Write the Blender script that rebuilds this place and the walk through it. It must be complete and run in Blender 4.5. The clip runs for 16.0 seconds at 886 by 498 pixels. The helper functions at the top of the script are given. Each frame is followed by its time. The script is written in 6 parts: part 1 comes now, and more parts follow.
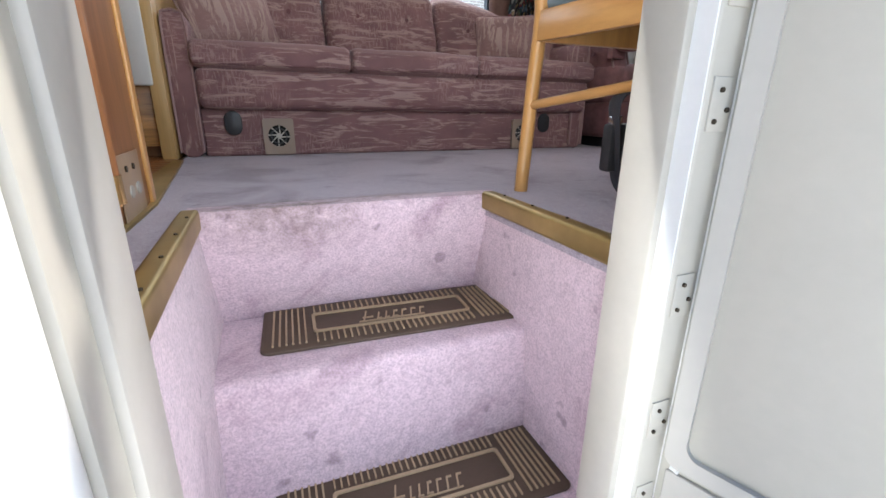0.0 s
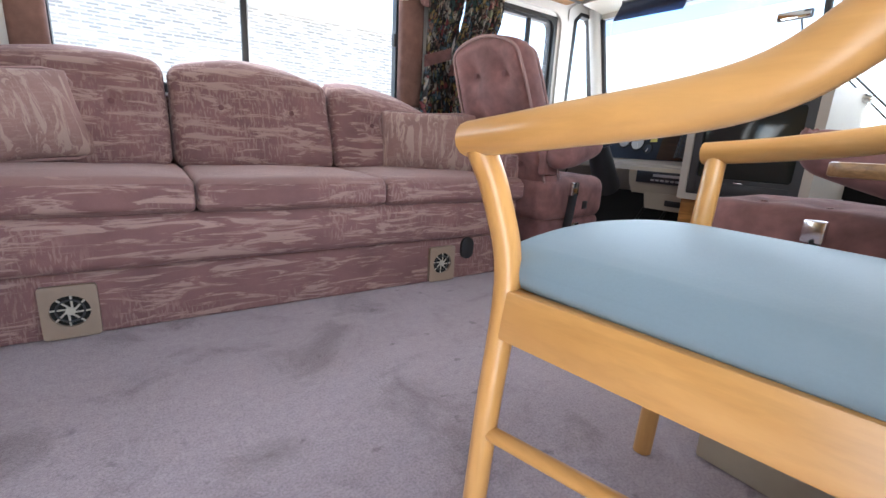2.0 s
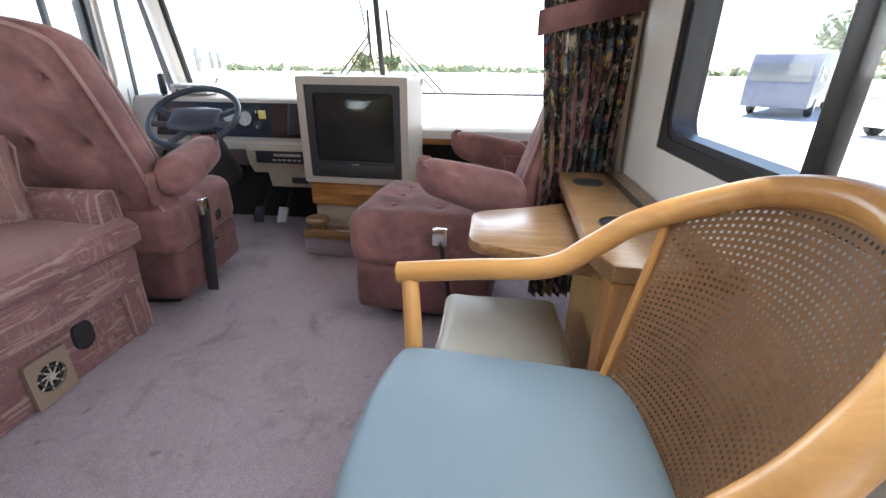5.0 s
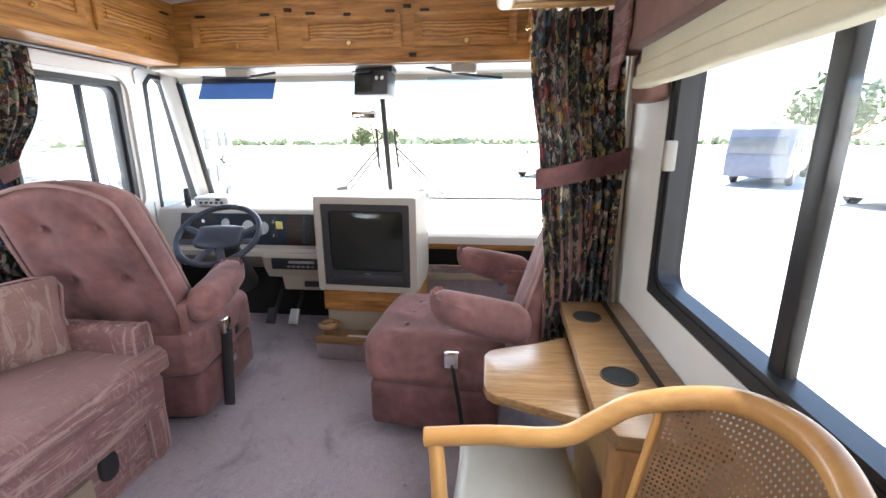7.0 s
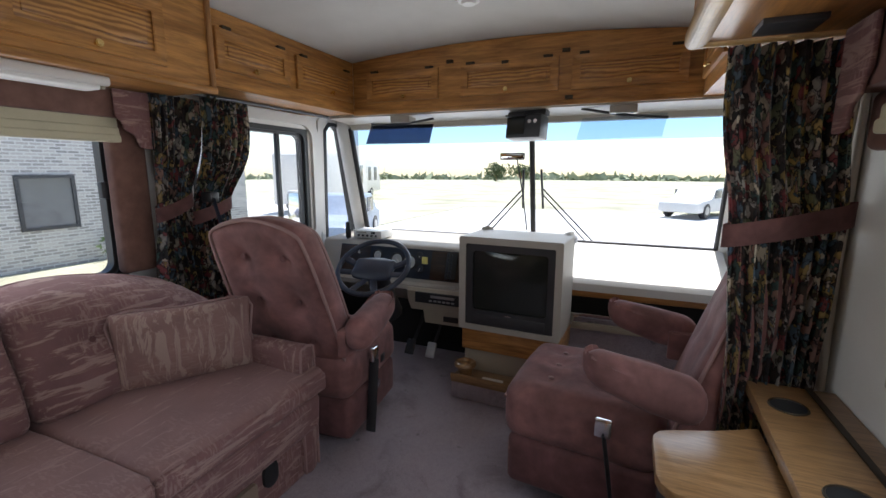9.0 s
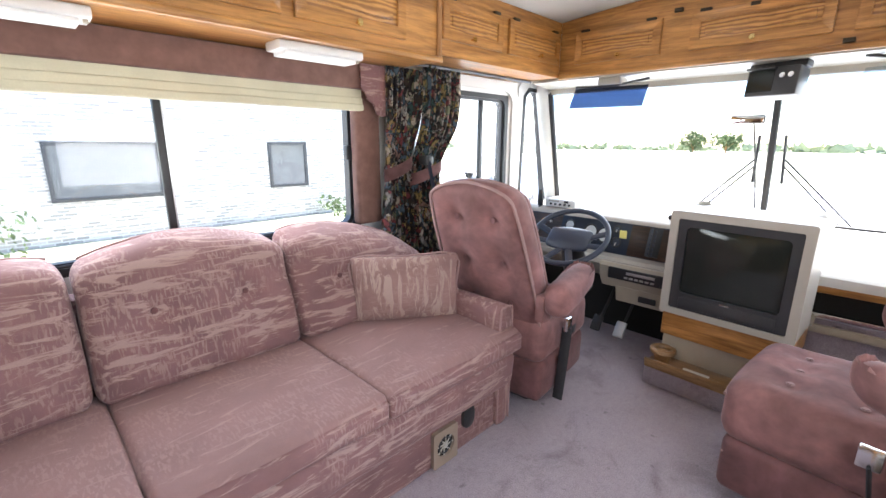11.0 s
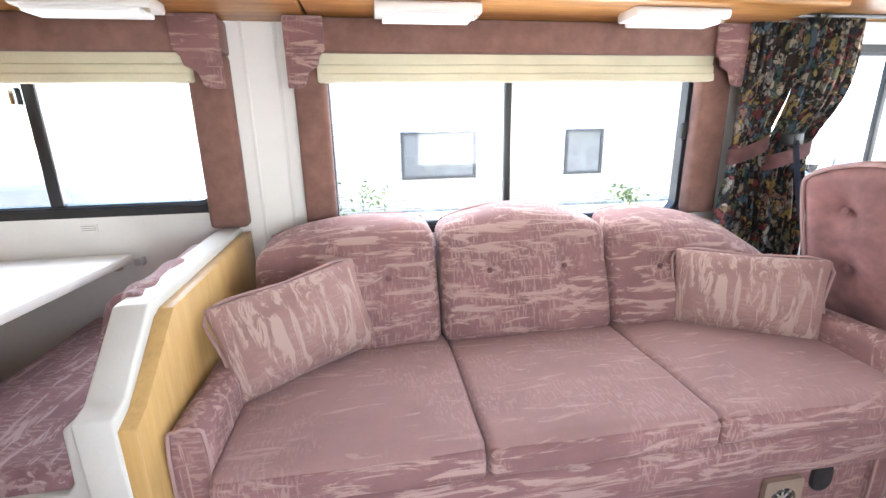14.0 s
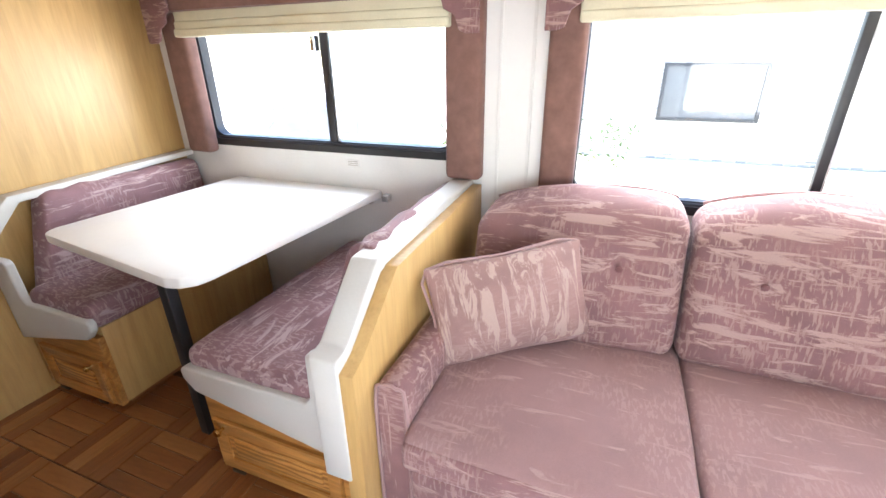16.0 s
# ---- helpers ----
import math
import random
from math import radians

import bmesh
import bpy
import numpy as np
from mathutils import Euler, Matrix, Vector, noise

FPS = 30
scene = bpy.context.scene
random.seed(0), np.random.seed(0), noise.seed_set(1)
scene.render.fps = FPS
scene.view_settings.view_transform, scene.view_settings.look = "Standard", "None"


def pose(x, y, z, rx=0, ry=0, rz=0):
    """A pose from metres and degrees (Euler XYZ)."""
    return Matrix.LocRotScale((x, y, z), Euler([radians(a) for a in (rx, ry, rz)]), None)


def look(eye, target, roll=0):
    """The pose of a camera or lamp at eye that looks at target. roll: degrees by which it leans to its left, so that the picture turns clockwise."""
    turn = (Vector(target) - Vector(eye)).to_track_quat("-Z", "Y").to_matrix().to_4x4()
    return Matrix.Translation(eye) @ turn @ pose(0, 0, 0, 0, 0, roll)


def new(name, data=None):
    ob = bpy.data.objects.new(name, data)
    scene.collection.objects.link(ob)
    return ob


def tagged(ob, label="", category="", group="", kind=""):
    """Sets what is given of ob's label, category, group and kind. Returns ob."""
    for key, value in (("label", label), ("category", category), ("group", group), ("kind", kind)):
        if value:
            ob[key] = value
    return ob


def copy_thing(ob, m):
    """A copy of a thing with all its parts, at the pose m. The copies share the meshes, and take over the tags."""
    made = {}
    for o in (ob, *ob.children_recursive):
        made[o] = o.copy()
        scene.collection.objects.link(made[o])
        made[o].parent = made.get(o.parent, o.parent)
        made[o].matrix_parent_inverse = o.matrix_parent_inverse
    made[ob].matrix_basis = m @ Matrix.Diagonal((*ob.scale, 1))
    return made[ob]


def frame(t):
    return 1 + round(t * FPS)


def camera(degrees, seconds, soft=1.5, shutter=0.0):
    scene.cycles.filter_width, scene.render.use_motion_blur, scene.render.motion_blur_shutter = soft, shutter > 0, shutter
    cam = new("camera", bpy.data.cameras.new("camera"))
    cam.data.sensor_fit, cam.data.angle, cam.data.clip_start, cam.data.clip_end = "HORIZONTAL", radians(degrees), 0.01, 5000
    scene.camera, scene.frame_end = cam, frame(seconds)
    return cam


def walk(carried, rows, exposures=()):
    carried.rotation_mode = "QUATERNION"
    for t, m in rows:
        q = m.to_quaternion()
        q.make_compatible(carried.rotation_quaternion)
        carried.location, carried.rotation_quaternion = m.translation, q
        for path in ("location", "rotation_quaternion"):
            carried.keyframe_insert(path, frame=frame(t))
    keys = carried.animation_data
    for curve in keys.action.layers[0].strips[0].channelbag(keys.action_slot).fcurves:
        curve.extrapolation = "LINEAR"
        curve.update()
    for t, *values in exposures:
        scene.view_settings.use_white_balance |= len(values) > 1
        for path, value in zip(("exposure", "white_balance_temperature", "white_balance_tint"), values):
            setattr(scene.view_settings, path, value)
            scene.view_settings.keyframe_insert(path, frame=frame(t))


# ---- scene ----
cam = camera(91.0, 16.0)
PATH = [
    (0, (0.525, 0.676, 0.21), (1.245, 2.438, -0.404), 0.7),
    (0.5, (0.551, 0.816, 0.247), (1.223, 2.631, -0.255), 1.7),
    (1, (0.584, 1.009, 0.321), (1.169, 2.88, -0.076), 3.3),
    (1.5, (0.692, 1.171, 0.475), (1.49, 2.952, 0.04), 3.7),
    (2, (0.815, 1.281, 0.598), (1.913, 2.885, 0.127), 3.0),
    (2.5, (0.885, 1.321, 0.681), (2.297, 2.633, 0.147), 2.9),
    (3, (0.92, 1.371, 0.752), (2.575, 2.297, 0.116), 1.8),
    (3.5, (0.962, 1.43, 0.83), (2.701, 2.017, 0.035), 1.2),
    (4, (0.97, 1.472, 0.875), (2.752, 1.805, 0.029), 1.7),
    (6.5, (0.88, 1.564, 1.142), (2.754, 1.694, 0.456), -0.3),
    (7, (0.884, 1.571, 1.212), (2.81, 1.768, 0.711), -0.2),
    (7.5, (0.897, 1.598, 1.261), (2.841, 1.88, 0.883), 0.2),
    (8, (0.91, 1.64, 1.264), (2.838, 2.05, 0.925), 0.5),
    (8.5, (0.89, 1.671, 1.268), (2.776, 2.239, 0.921), 0.9),
    (9, (0.911, 1.671, 1.249), (2.727, 2.432, 0.899), 0.2),
    (11.5, (0.814, 1.816, 1.216), (2.016, 3.334, 0.716), -0.3),
    (12, (0.838, 1.822, 1.188), (1.837, 3.483, 0.696), -1.3),
    (12.5, (0.832, 1.86, 1.182), (1.645, 3.617, 0.68), -1.3),
    (13, (0.791, 1.89, 1.165), (1.44, 3.716, 0.669), -1.2),
    (13.5, (0.741, 1.904, 1.181), (1.224, 3.775, 0.665), -1.1),
    (14, (0.698, 1.906, 1.186), (0.992, 3.814, 0.661), -1.1),
    (14.5, (0.642, 1.93, 1.175), (0.725, 3.858, 0.647), -1.0),
    (15, (0.616, 1.965, 1.171), (0.462, 3.883, 0.624), -0.4),
    (15.5, (0.659, 2.014, 1.2), (0.219, 3.863, 0.575), -0.6),
    (16, (0.671, 2.102, 1.262), (-0.004, 3.807, 0.465), -0.7),
]
EXPOSURES = [(0, 1.5), (0.6, 1.7), (1.0, 1.75), (2.5, 2.02), (3.5, 1.88), (4.2, 1.84), (6.5, 2.2), (7.0, 2.12), (7.5, 1.7), (8.0, 1.22), (8.5, 0.76), (9.2, 0.6), (11.3, 2.58), (12.5, 2.76), (14.5, 2.76), (16, 3.05)]
walk(cam, [(t, look(eye, target, roll)) for t, eye, target, roll in PATH], EXPOSURES)

# ---- daylight ----
SUN_AZ, SUN_EL = 91.0, 70.0
world = bpy.data.worlds.new("sky")
scene.world = world
world.use_nodes = True
wn = world.node_tree.nodes
sky = wn.new("ShaderNodeTexSky")
sky.sky_type, sky.sun_disc = "NISHITA", False
sky.sun_elevation, sky.sun_rotation = radians(SUN_EL), radians(SUN_AZ)
sky.air_density, sky.dust_density = 1.0, 0.4
wn["Background"].inputs["Strength"].default_value = 0.15
world.node_tree.links.new(sky.outputs["Color"], wn["Background"].inputs["Color"])
sun_data = bpy.data.lights.new("sun", "SUN")
sun_data.energy, sun_data.angle, sun_data.color = 5.0, radians(0.6), (1.0, 0.98, 0.96)
sun = new("sun", sun_data)
az, el = radians(SUN_AZ), radians(SUN_EL)
sun.matrix_world = look((math.sin(az) * 20, math.cos(az) * 20, 20 * math.tan(el)), (0, 0, 0))


def window_light(name, place, target, width, height, watts):
    """Skylight coming in through one window opening."""
    data = bpy.data.lights.new(name, "AREA")
    data.shape, data.size, data.size_y, data.energy = "RECTANGLE", width, height, watts
    data.color = (0.92, 0.96, 1.0)
    ob = new(name, data)
    ob.matrix_world = look(place, target)


W = 0.08
window_light("skylight_sofa_window", (1.31, 3.6, 1.12), (1.31, 2.0, 0.9), 1.45, 0.5, 42 * W)
window_light("skylight_dinette_window", (-0.54, 3.6, 1.14), (-0.54, 2.0, 0.9), 1.15, 0.4, 24 * W)
window_light("skylight_door_side_window", (1.62, 1.23, 1.1), (1.62, 2.6, 0.9), 0.95, 0.5, 36 * W)
window_light("skylight_windscreen", (3.72, 2.37, 1.22), (2.0, 2.37, 0.85), 2.3, 0.6, 60 * W)
window_light("skylight_doorway", (0.68, 1.13, 0.4), (0.68, 2.4, 0.0), 0.5, 1.6, 27 * W)

# ---- materials ----


def nodes_of(name):
    m = bpy.data.materials.new(name)
    m.use_nodes = True
    t = m.node_tree
    return m, t, t.nodes["Principled BSDF"]


def coords(t, scale=(1, 1, 1), turn=(0, 0, 0)):
    c = t.nodes.new("ShaderNodeTexCoord")
    m = t.nodes.new("ShaderNodeMapping")
    m.inputs["Scale"].default_value = scale
    m.inputs["Rotation"].default_value = turn
    t.links.new(c.outputs["Object"], m.inputs["Vector"])
    return m.outputs["Vector"]


def noise_tex(t, vec, scale, detail=3.0, rough=0.55, distort=0.0):
    n = t.nodes.new("ShaderNodeTexNoise")
    n.inputs["Scale"].default_value, n.inputs["Detail"].default_value = scale, detail
    n.inputs["Roughness"].default_value, n.inputs["Distortion"].default_value = rough, distort
    t.links.new(vec, n.inputs["Vector"])
    return n.outputs["Fac"]


def ramp(t, fac, stops):
    r = t.nodes.new("ShaderNodeValToRGB")
    e = r.color_ramp.elements
    while len(e) < len(stops):
        e.new(0.5)
    for el_, (p, c) in zip(e, stops):
        el_.position, el_.color = p, (*c, 1) if len(c) == 3 else c
    t.links.new(fac, r.inputs["Fac"])
    return r.outputs["Color"]


def mix(t, fac, a, b, mode="MIX"):
    m = t.nodes.new("ShaderNodeMix")
    m.data_type, m.blend_type = "RGBA", mode
    for sock, v in ((m.inputs["Factor"], fac), (m.inputs["A"], a), (m.inputs["B"], b)):
        if isinstance(v, (int, float)):
            sock.default_value = v
        elif isinstance(v, tuple):
            sock.default_value = (*v, 1) if len(v) == 3 else v
        else:
            t.links.new(v, sock)
    return m.outputs["Result"]


def bump(t, bsdf, height, strength, distance):
    b = t.nodes.new("ShaderNodeBump")
    b.inputs["Strength"].default_value, b.inputs["Distance"].default_value = strength, distance
    t.links.new(height, b.inputs["Height"])
    t.links.new(b.outputs["Normal"], bsdf.inputs["Normal"])


def plain(name, colour, rough=0.5, metal=0.0, vary=0.12, grain=60.0, relief=0.1, sheen=0.0, large=4.0):
    m, t, b = nodes_of(name)
    v = coords(t)
    fine, wide = noise_tex(t, v, grain, 4), noise_tex(t, v, large, 3)
    lo, hi = tuple(c * (1 - vary) for c in colour), tuple(min(1, c * (1 + vary)) for c in colour)
    c1 = ramp(t, wide, ((0.3, lo), (0.7, hi)))
    c2 = ramp(t, fine, ((0.3, (1 - vary * 0.6,) * 3), (0.7, (1, 1, 1))))
    t.links.new(mix(t, 1.0, c1, c2, "MULTIPLY"), b.inputs["Base Color"])
    b.inputs["Roughness"].default_value, b.inputs["Metallic"].default_value = rough, metal
    b.inputs["Sheen Weight"].default_value = sheen
    bump(t, b, fine, relief, 0.002)
    return m


def wood(name, dark, light, along="X", scale=1.0, rough=0.42, rays=0.34):
    m, t, b = nodes_of(name)
    s = {"X": (1.2, 14, 14), "Y": (14, 1.2, 14), "Z": (14, 14, 1.2)}[along]
    v = coords(t, tuple(k * scale for k in s))
    g1, g2 = noise_tex(t, v, 1.6, 5, 0.6, 1.4), noise_tex(t, v, 9.0, 4, 0.65, 0.3)
    base = ramp(t, g1, ((0.32, dark), (0.5, tuple((a + c) / 2 for a, c in zip(dark, light))), (0.68, light)))
    lines = ramp(t, g2, ((0.35, (1 - rays, 1 - rays, 1 - rays)), (0.55, (1, 1, 1))))
    t.links.new(mix(t, 1.0, base, lines, "MULTIPLY"), b.inputs["Base Color"])
    b.inputs["Roughness"].default_value = rough
    b.inputs["Coat Weight"].default_value, b.inputs["Coat Roughness"].default_value = 0.12, 0.35
    bump(t, b, g2, 0.12, 0.001)
    return m


def cathedral(name, dark, light, along="X"):
    """Flat-sawn oak with arched grain."""
    m, t, b = nodes_of(name)
    v = coords(t, {"X": (2.2, 9, 9), "Y": (9, 2.2, 9)}[along])
    w = t.nodes.new("ShaderNodeTexWave")
    w.wave_type, w.bands_direction = "BANDS", "Z"
    for key, val in (("Scale", 1.9), ("Distortion", 7.0), ("Detail", 3.0), ("Detail Scale", 0.9), ("Detail Roughness", 0.55)):
        w.inputs[key].default_value = val
    t.links.new(v, w.inputs["Vector"])
    fine = noise_tex(t, v, 8.0, 4, 0.65, 0.3)
    base = ramp(t, w.outputs["Fac"], ((0.1, dark), (0.45, tuple((a + c) / 2 for a, c in zip(dark, light))), (0.8, light)))
    t.links.new(mix(t, 1.0, base, ramp(t, fine, ((0.35, (0.78, 0.78, 0.78)), (0.6, (1, 1, 1)))), "MULTIPLY"), b.inputs["Base Color"])
    b.inputs["Roughness"].default_value = 0.36
    b.inputs["Coat Weight"].default_value, b.inputs["Coat Roughness"].default_value = 0.15, 0.3
    bump(t, b, fine, 0.12, 0.001)
    return m


def velour(name, ground, streak, along="X", amount=0.5, wear=0.0, nibs=0.6):
    """Cut velvet with broken pale streaks and short nibs across them."""
    m, t, b = nodes_of(name)
    s1 = {"X": (5, 28, 38), "Z": (34, 34, 5), "Y": (28, 5, 38)}[along]
    s2 = {"X": (130, 40, 26), "Z": (26, 40, 130), "Y": (40, 130, 26)}[along]
    v1, v2, v0 = coords(t, s1), coords(t, s2), coords(t)
    a, c = noise_tex(t, v1, 1.0, 6, 0.68, 0.9), noise_tex(t, v2, 1.0, 2, 0.5, 0.3)
    zone, pile = noise_tex(t, v0, 3.2, 3), noise_tex(t, v0, 420, 2)
    m1 = ramp(t, a, ((amount - 0.01, (0, 0, 0)), (amount + 0.05, (1, 1, 1))))
    m2 = ramp(t, c, ((0.52, (0, 0, 0)), (0.59, (nibs, nibs, nibs))))
    mz = ramp(t, zone, ((0.47, (0, 0, 0)), (0.56, (1, 1, 1))))
    mask = mix(t, 1.0, m1, mix(t, mz, (0, 0, 0), m2), "LIGHTEN")
    tone = ramp(t, noise_tex(t, v0, 7.0, 4), ((0.3, tuple(k * 0.78 for k in ground)), (0.7, tuple(k * 1.12 for k in ground))))
    col = mix(t, mask, tone, streak)
    if wear:
        col = mix(t, wear, col, tuple((g * 0.6 + s * 0.4) for g, s in zip(ground, streak)))
    col = mix(t, 1.0, col, ramp(t, pile, ((0.2, (0.86, 0.86, 0.86)), (0.7, (1, 1, 1)))), "MULTIPLY")
    t.links.new(col, b.inputs["Base Color"])
    b.inputs["Roughness"].default_value = 0.85
    b.inputs["Sheen Weight"].default_value, b.inputs["Sheen Roughness"].default_value = 0.12, 0.4
    b.inputs["Sheen Tint"].default_value = (1.0, 0.85, 0.85, 1)
    bump(t, b, mix(t, 0.5, mask, pile), 0.25, 0.003)
    return m


def plush(name, colour, deep=0.62):
    """Plain velvet with brushed patches."""
    m, t, b = nodes_of(name)
    v = coords(t)
    big, mid, fine = noise_tex(t, v, 5.5, 4, 0.6, 0.6), noise_tex(t, v, 22, 3), noise_tex(t, v, 400, 2)
    c = ramp(t, big, ((0.32, tuple(k * deep for k in colour)), (0.7, tuple(k * (1.84 - deep) for k in colour))))
    c = mix(t, 1.0, c, ramp(t, mid, ((0.3, (0.78, 0.77, 0.77)), (0.7, (1.08, 1.08, 1.08)))), "MULTIPLY")
    t.links.new(c, b.inputs["Base Color"])
    b.inputs["Roughness"].default_value = 0.85
    b.inputs["Sheen Weight"].default_value, b.inputs["Sheen Roughness"].default_value = 0.2, 0.35
    b.inputs["Sheen Tint"].default_value = (1.0, 0.86, 0.86, 1)
    bump(t, b, fine, 0.2, 0.002)
    return m


def carpet_mat(name, colour, dirt, stains=()):
    m, t, b = nodes_of(name)
    v = coords(t)
    pile, clump = noise_tex(t, v, 190, 4, 0.75), noise_tex(t, v, 44, 3)
    blot, spots = noise_tex(t, v, 3.4, 5, 0.62, 0.7), noise_tex(t, v, 15.0, 2)
    c = ramp(t, blot, ((0.33, dirt), (0.47, colour), (0.75, tuple(min(1, k * 1.1) for k in colour))))
    c = mix(t, ramp(t, spots, ((0.27, (0.55, 0.55, 0.55)), (0.33, (0, 0, 0)))), c, tuple(k * 0.55 for k in dirt))
    c = mix(t, 1.0, c, ramp(t, clump, ((0.3, (0.86, 0.85, 0.87)), (0.7, (1, 1, 1)))), "MULTIPLY")
    c = mix(t, 1.0, c, ramp(t, pile, ((0.3, (0.58, 0.57, 0.58)), (0.62, (1.0, 1.0, 1.0)))), "MULTIPLY")
    for place, size, tint in stains:
        mp = t.nodes.new("ShaderNodeMapping")
        mp.inputs["Scale"].default_value = tuple(1 / k for k in size)
        mp.inputs["Location"].default_value = tuple(-p / k for p, k in zip(place, size))
        t.links.new(v, mp.inputs["Vector"])
        gr_ = t.nodes.new("ShaderNodeTexGradient")
        gr_.gradient_type = "SPHERICAL"
        t.links.new(mp.outputs["Vector"], gr_.inputs["Vector"])
        edge_ = mix(t, 1.0, gr_.outputs["Color"], ramp(t, noise_tex(t, v, 38, 4), ((0.3, (0.2, 0.2, 0.2)), (0.65, (1, 1, 1)))), "MULTIPLY")
        c = mix(t, edge_, c, tint)
    t.links.new(c, b.inputs["Base Color"])
    b.inputs["Roughness"].default_value, b.inputs["Sheen Weight"].default_value = 0.95, 0.2
    bump(t, b, mix(t, 0.4, pile, clump), 0.6, 0.006)
    return m


def floral(name):
    """Large printed leaves and blossoms on a dark ground."""
    m, t, b = nodes_of(name)
    v = coords(t, (1, 1, 0.8))
    warp = t.nodes.new("ShaderNodeVectorMath")
    n = t.nodes.new("ShaderNodeTexNoise")
    n.inputs["Scale"].default_value, n.inputs["Detail"].default_value = 24, 3
    t.links.new(v, n.inputs["Vector"])
    warp.operation = "MULTIPLY_ADD"
    warp.inputs[1].default_value = (0.09, 0.09, 0.09)
    t.links.new(n.outputs["Color"], warp.inputs[0])
    t.links.new(v, warp.inputs[2])
    col = None
    for scale, lo in ((26, 0.0), (52, 0.42)):
        vo = t.nodes.new("ShaderNodeTexVoronoi")
        vo.inputs["Scale"].default_value = scale
        t.links.new(warp.outputs["Vector"], vo.inputs["Vector"])
        sep = t.nodes.new("ShaderNodeSeparateColor")
        t.links.new(vo.outputs["Color"], sep.inputs["Color"])
        r = t.nodes.new("ShaderNodeValToRGB")
        r.color_ramp.interpolation = "CONSTANT"
        e = r.color_ramp.elements
        cols = [(0.035, 0.03, 0.035), (0.07, 0.13, 0.12), (0.28, 0.07, 0.075), (0.05, 0.04, 0.04), (0.62, 0.55, 0.44), (0.13, 0.2, 0.26), (0.07, 0.05, 0.04), (0.5, 0.36, 0.14), (0.24, 0.25, 0.15), (0.4, 0.24, 0.2), (0.45, 0.42, 0.38)]
        while len(e) < len(cols):
            e.new(0.5)
        for i, c in enumerate(cols):
            e[i].position, e[i].color = i / len(cols), (*c, 1)
        t.links.new(sep.outputs["Red"], r.inputs["Fac"])
        edge = ramp(t, vo.outputs["Distance"], ((0.35, (1, 1, 1)), (0.8, (0.35, 0.35, 0.38))))
        c1 = mix(t, 1.0, r.outputs["Color"], edge, "MULTIPLY")
        vd = t.nodes.new("ShaderNodeTexVoronoi")
        vd.feature = "DISTANCE_TO_EDGE"
        vd.inputs["Scale"].default_value = scale
        t.links.new(warp.outputs["Vector"], vd.inputs["Vector"])
        c1 = mix(t, 1.0, c1, ramp(t, vd.outputs["Distance"], ((0.015, (0.12, 0.12, 0.15)), (0.07, (1, 1, 1)))), "MULTIPLY")
        if col is None:
            col = c1
        else:
            keep = ramp(t, sep.outputs["Green"], ((0.55, (0, 0, 0)), (0.56, (1, 1, 1))))
            col = mix(t, keep, col, c1)
    t.links.new(col, b.inputs["Base Color"])
    b.inputs["Roughness"].default_value = 0.75
    b.inputs["Sheen Weight"].default_value = 0.15
    bump(t, b, noise_tex(t, coords(t), 500, 2), 0.15, 0.001)
    return m


def glass_mat(name, tint=(1, 1, 1)):
    m, t, b = nodes_of(name)
    for n in list(t.nodes):
        t.nodes.remove(n)
    out, mixer = t.nodes.new("ShaderNodeOutputMaterial"), t.nodes.new("ShaderNodeMixShader")
    tr, gl, lw = t.nodes.new("ShaderNodeBsdfTransparent"), t.nodes.new("ShaderNodeBsdfGlossy"), t.nodes.new("ShaderNodeLayerWeight")
    pw_, ad = t.nodes.new("ShaderNodeMath"), t.nodes.new("ShaderNodeMath")
    pw_.operation, pw_.inputs[1].default_value = "POWER", 5.0
    ad.operation, ad.inputs[1].default_value, ad.inputs[2].default_value = "MULTIPLY_ADD", 0.5, 0.02
    lw.inputs["Blend"].default_value = 0.5
    t.links.new(lw.outputs["Facing"], pw_.inputs[0])
    t.links.new(pw_.outputs["Value"], ad.inputs[0])
    tr.inputs["Color"].default_value = (*tint, 1)
    gl.inputs["Roughness"].default_value = 0.02
    t.links.new(ad.outputs["Value"], mixer.inputs["Fac"])
    t.links.new(tr.outputs["BSDF"], mixer.inputs[1])
    t.links.new(gl.outputs["BSDF"], mixer.inputs[2])
    t.links.new(mixer.outputs["Shader"], out.inputs["Surface"])
    return m


ROSE, STREAK = (0.21, 0.105, 0.102), (0.345, 0.225, 0.2)
VELOUR = velour("rose_cut_velvet", ROSE, STREAK, "X", 0.53)
VELOUR_UP = velour("rose_cut_velvet_upright", ROSE, STREAK, "Z", 0.55)
VELOUR_Y = velour("rose_cut_velvet_bench", (0.23, 0.125, 0.135), (0.4, 0.29, 0.285), "Y", 0.56)
VELOUR_WORN = velour("rose_cut_velvet_worn", (0.23, 0.125, 0.12), (0.36, 0.235, 0.21), "X", 0.58, 0.45)
PILLOW = velour("pillow_velvet", (0.27, 0.155, 0.14), (0.38, 0.265, 0.225), "Z", 0.52, 0.0, 0.3)
PLUSH = plush("dusty_rose_plush", (0.24, 0.112, 0.106))
PLUSH_DARK = plush("maroon_plush", (0.16, 0.07, 0.07))
PLUSH_TRIM = plush("rose_brown_suede", (0.22, 0.115, 0.09), 0.84)
PIPING = plain("rose_piping", (0.31, 0.19, 0.18), 0.7)
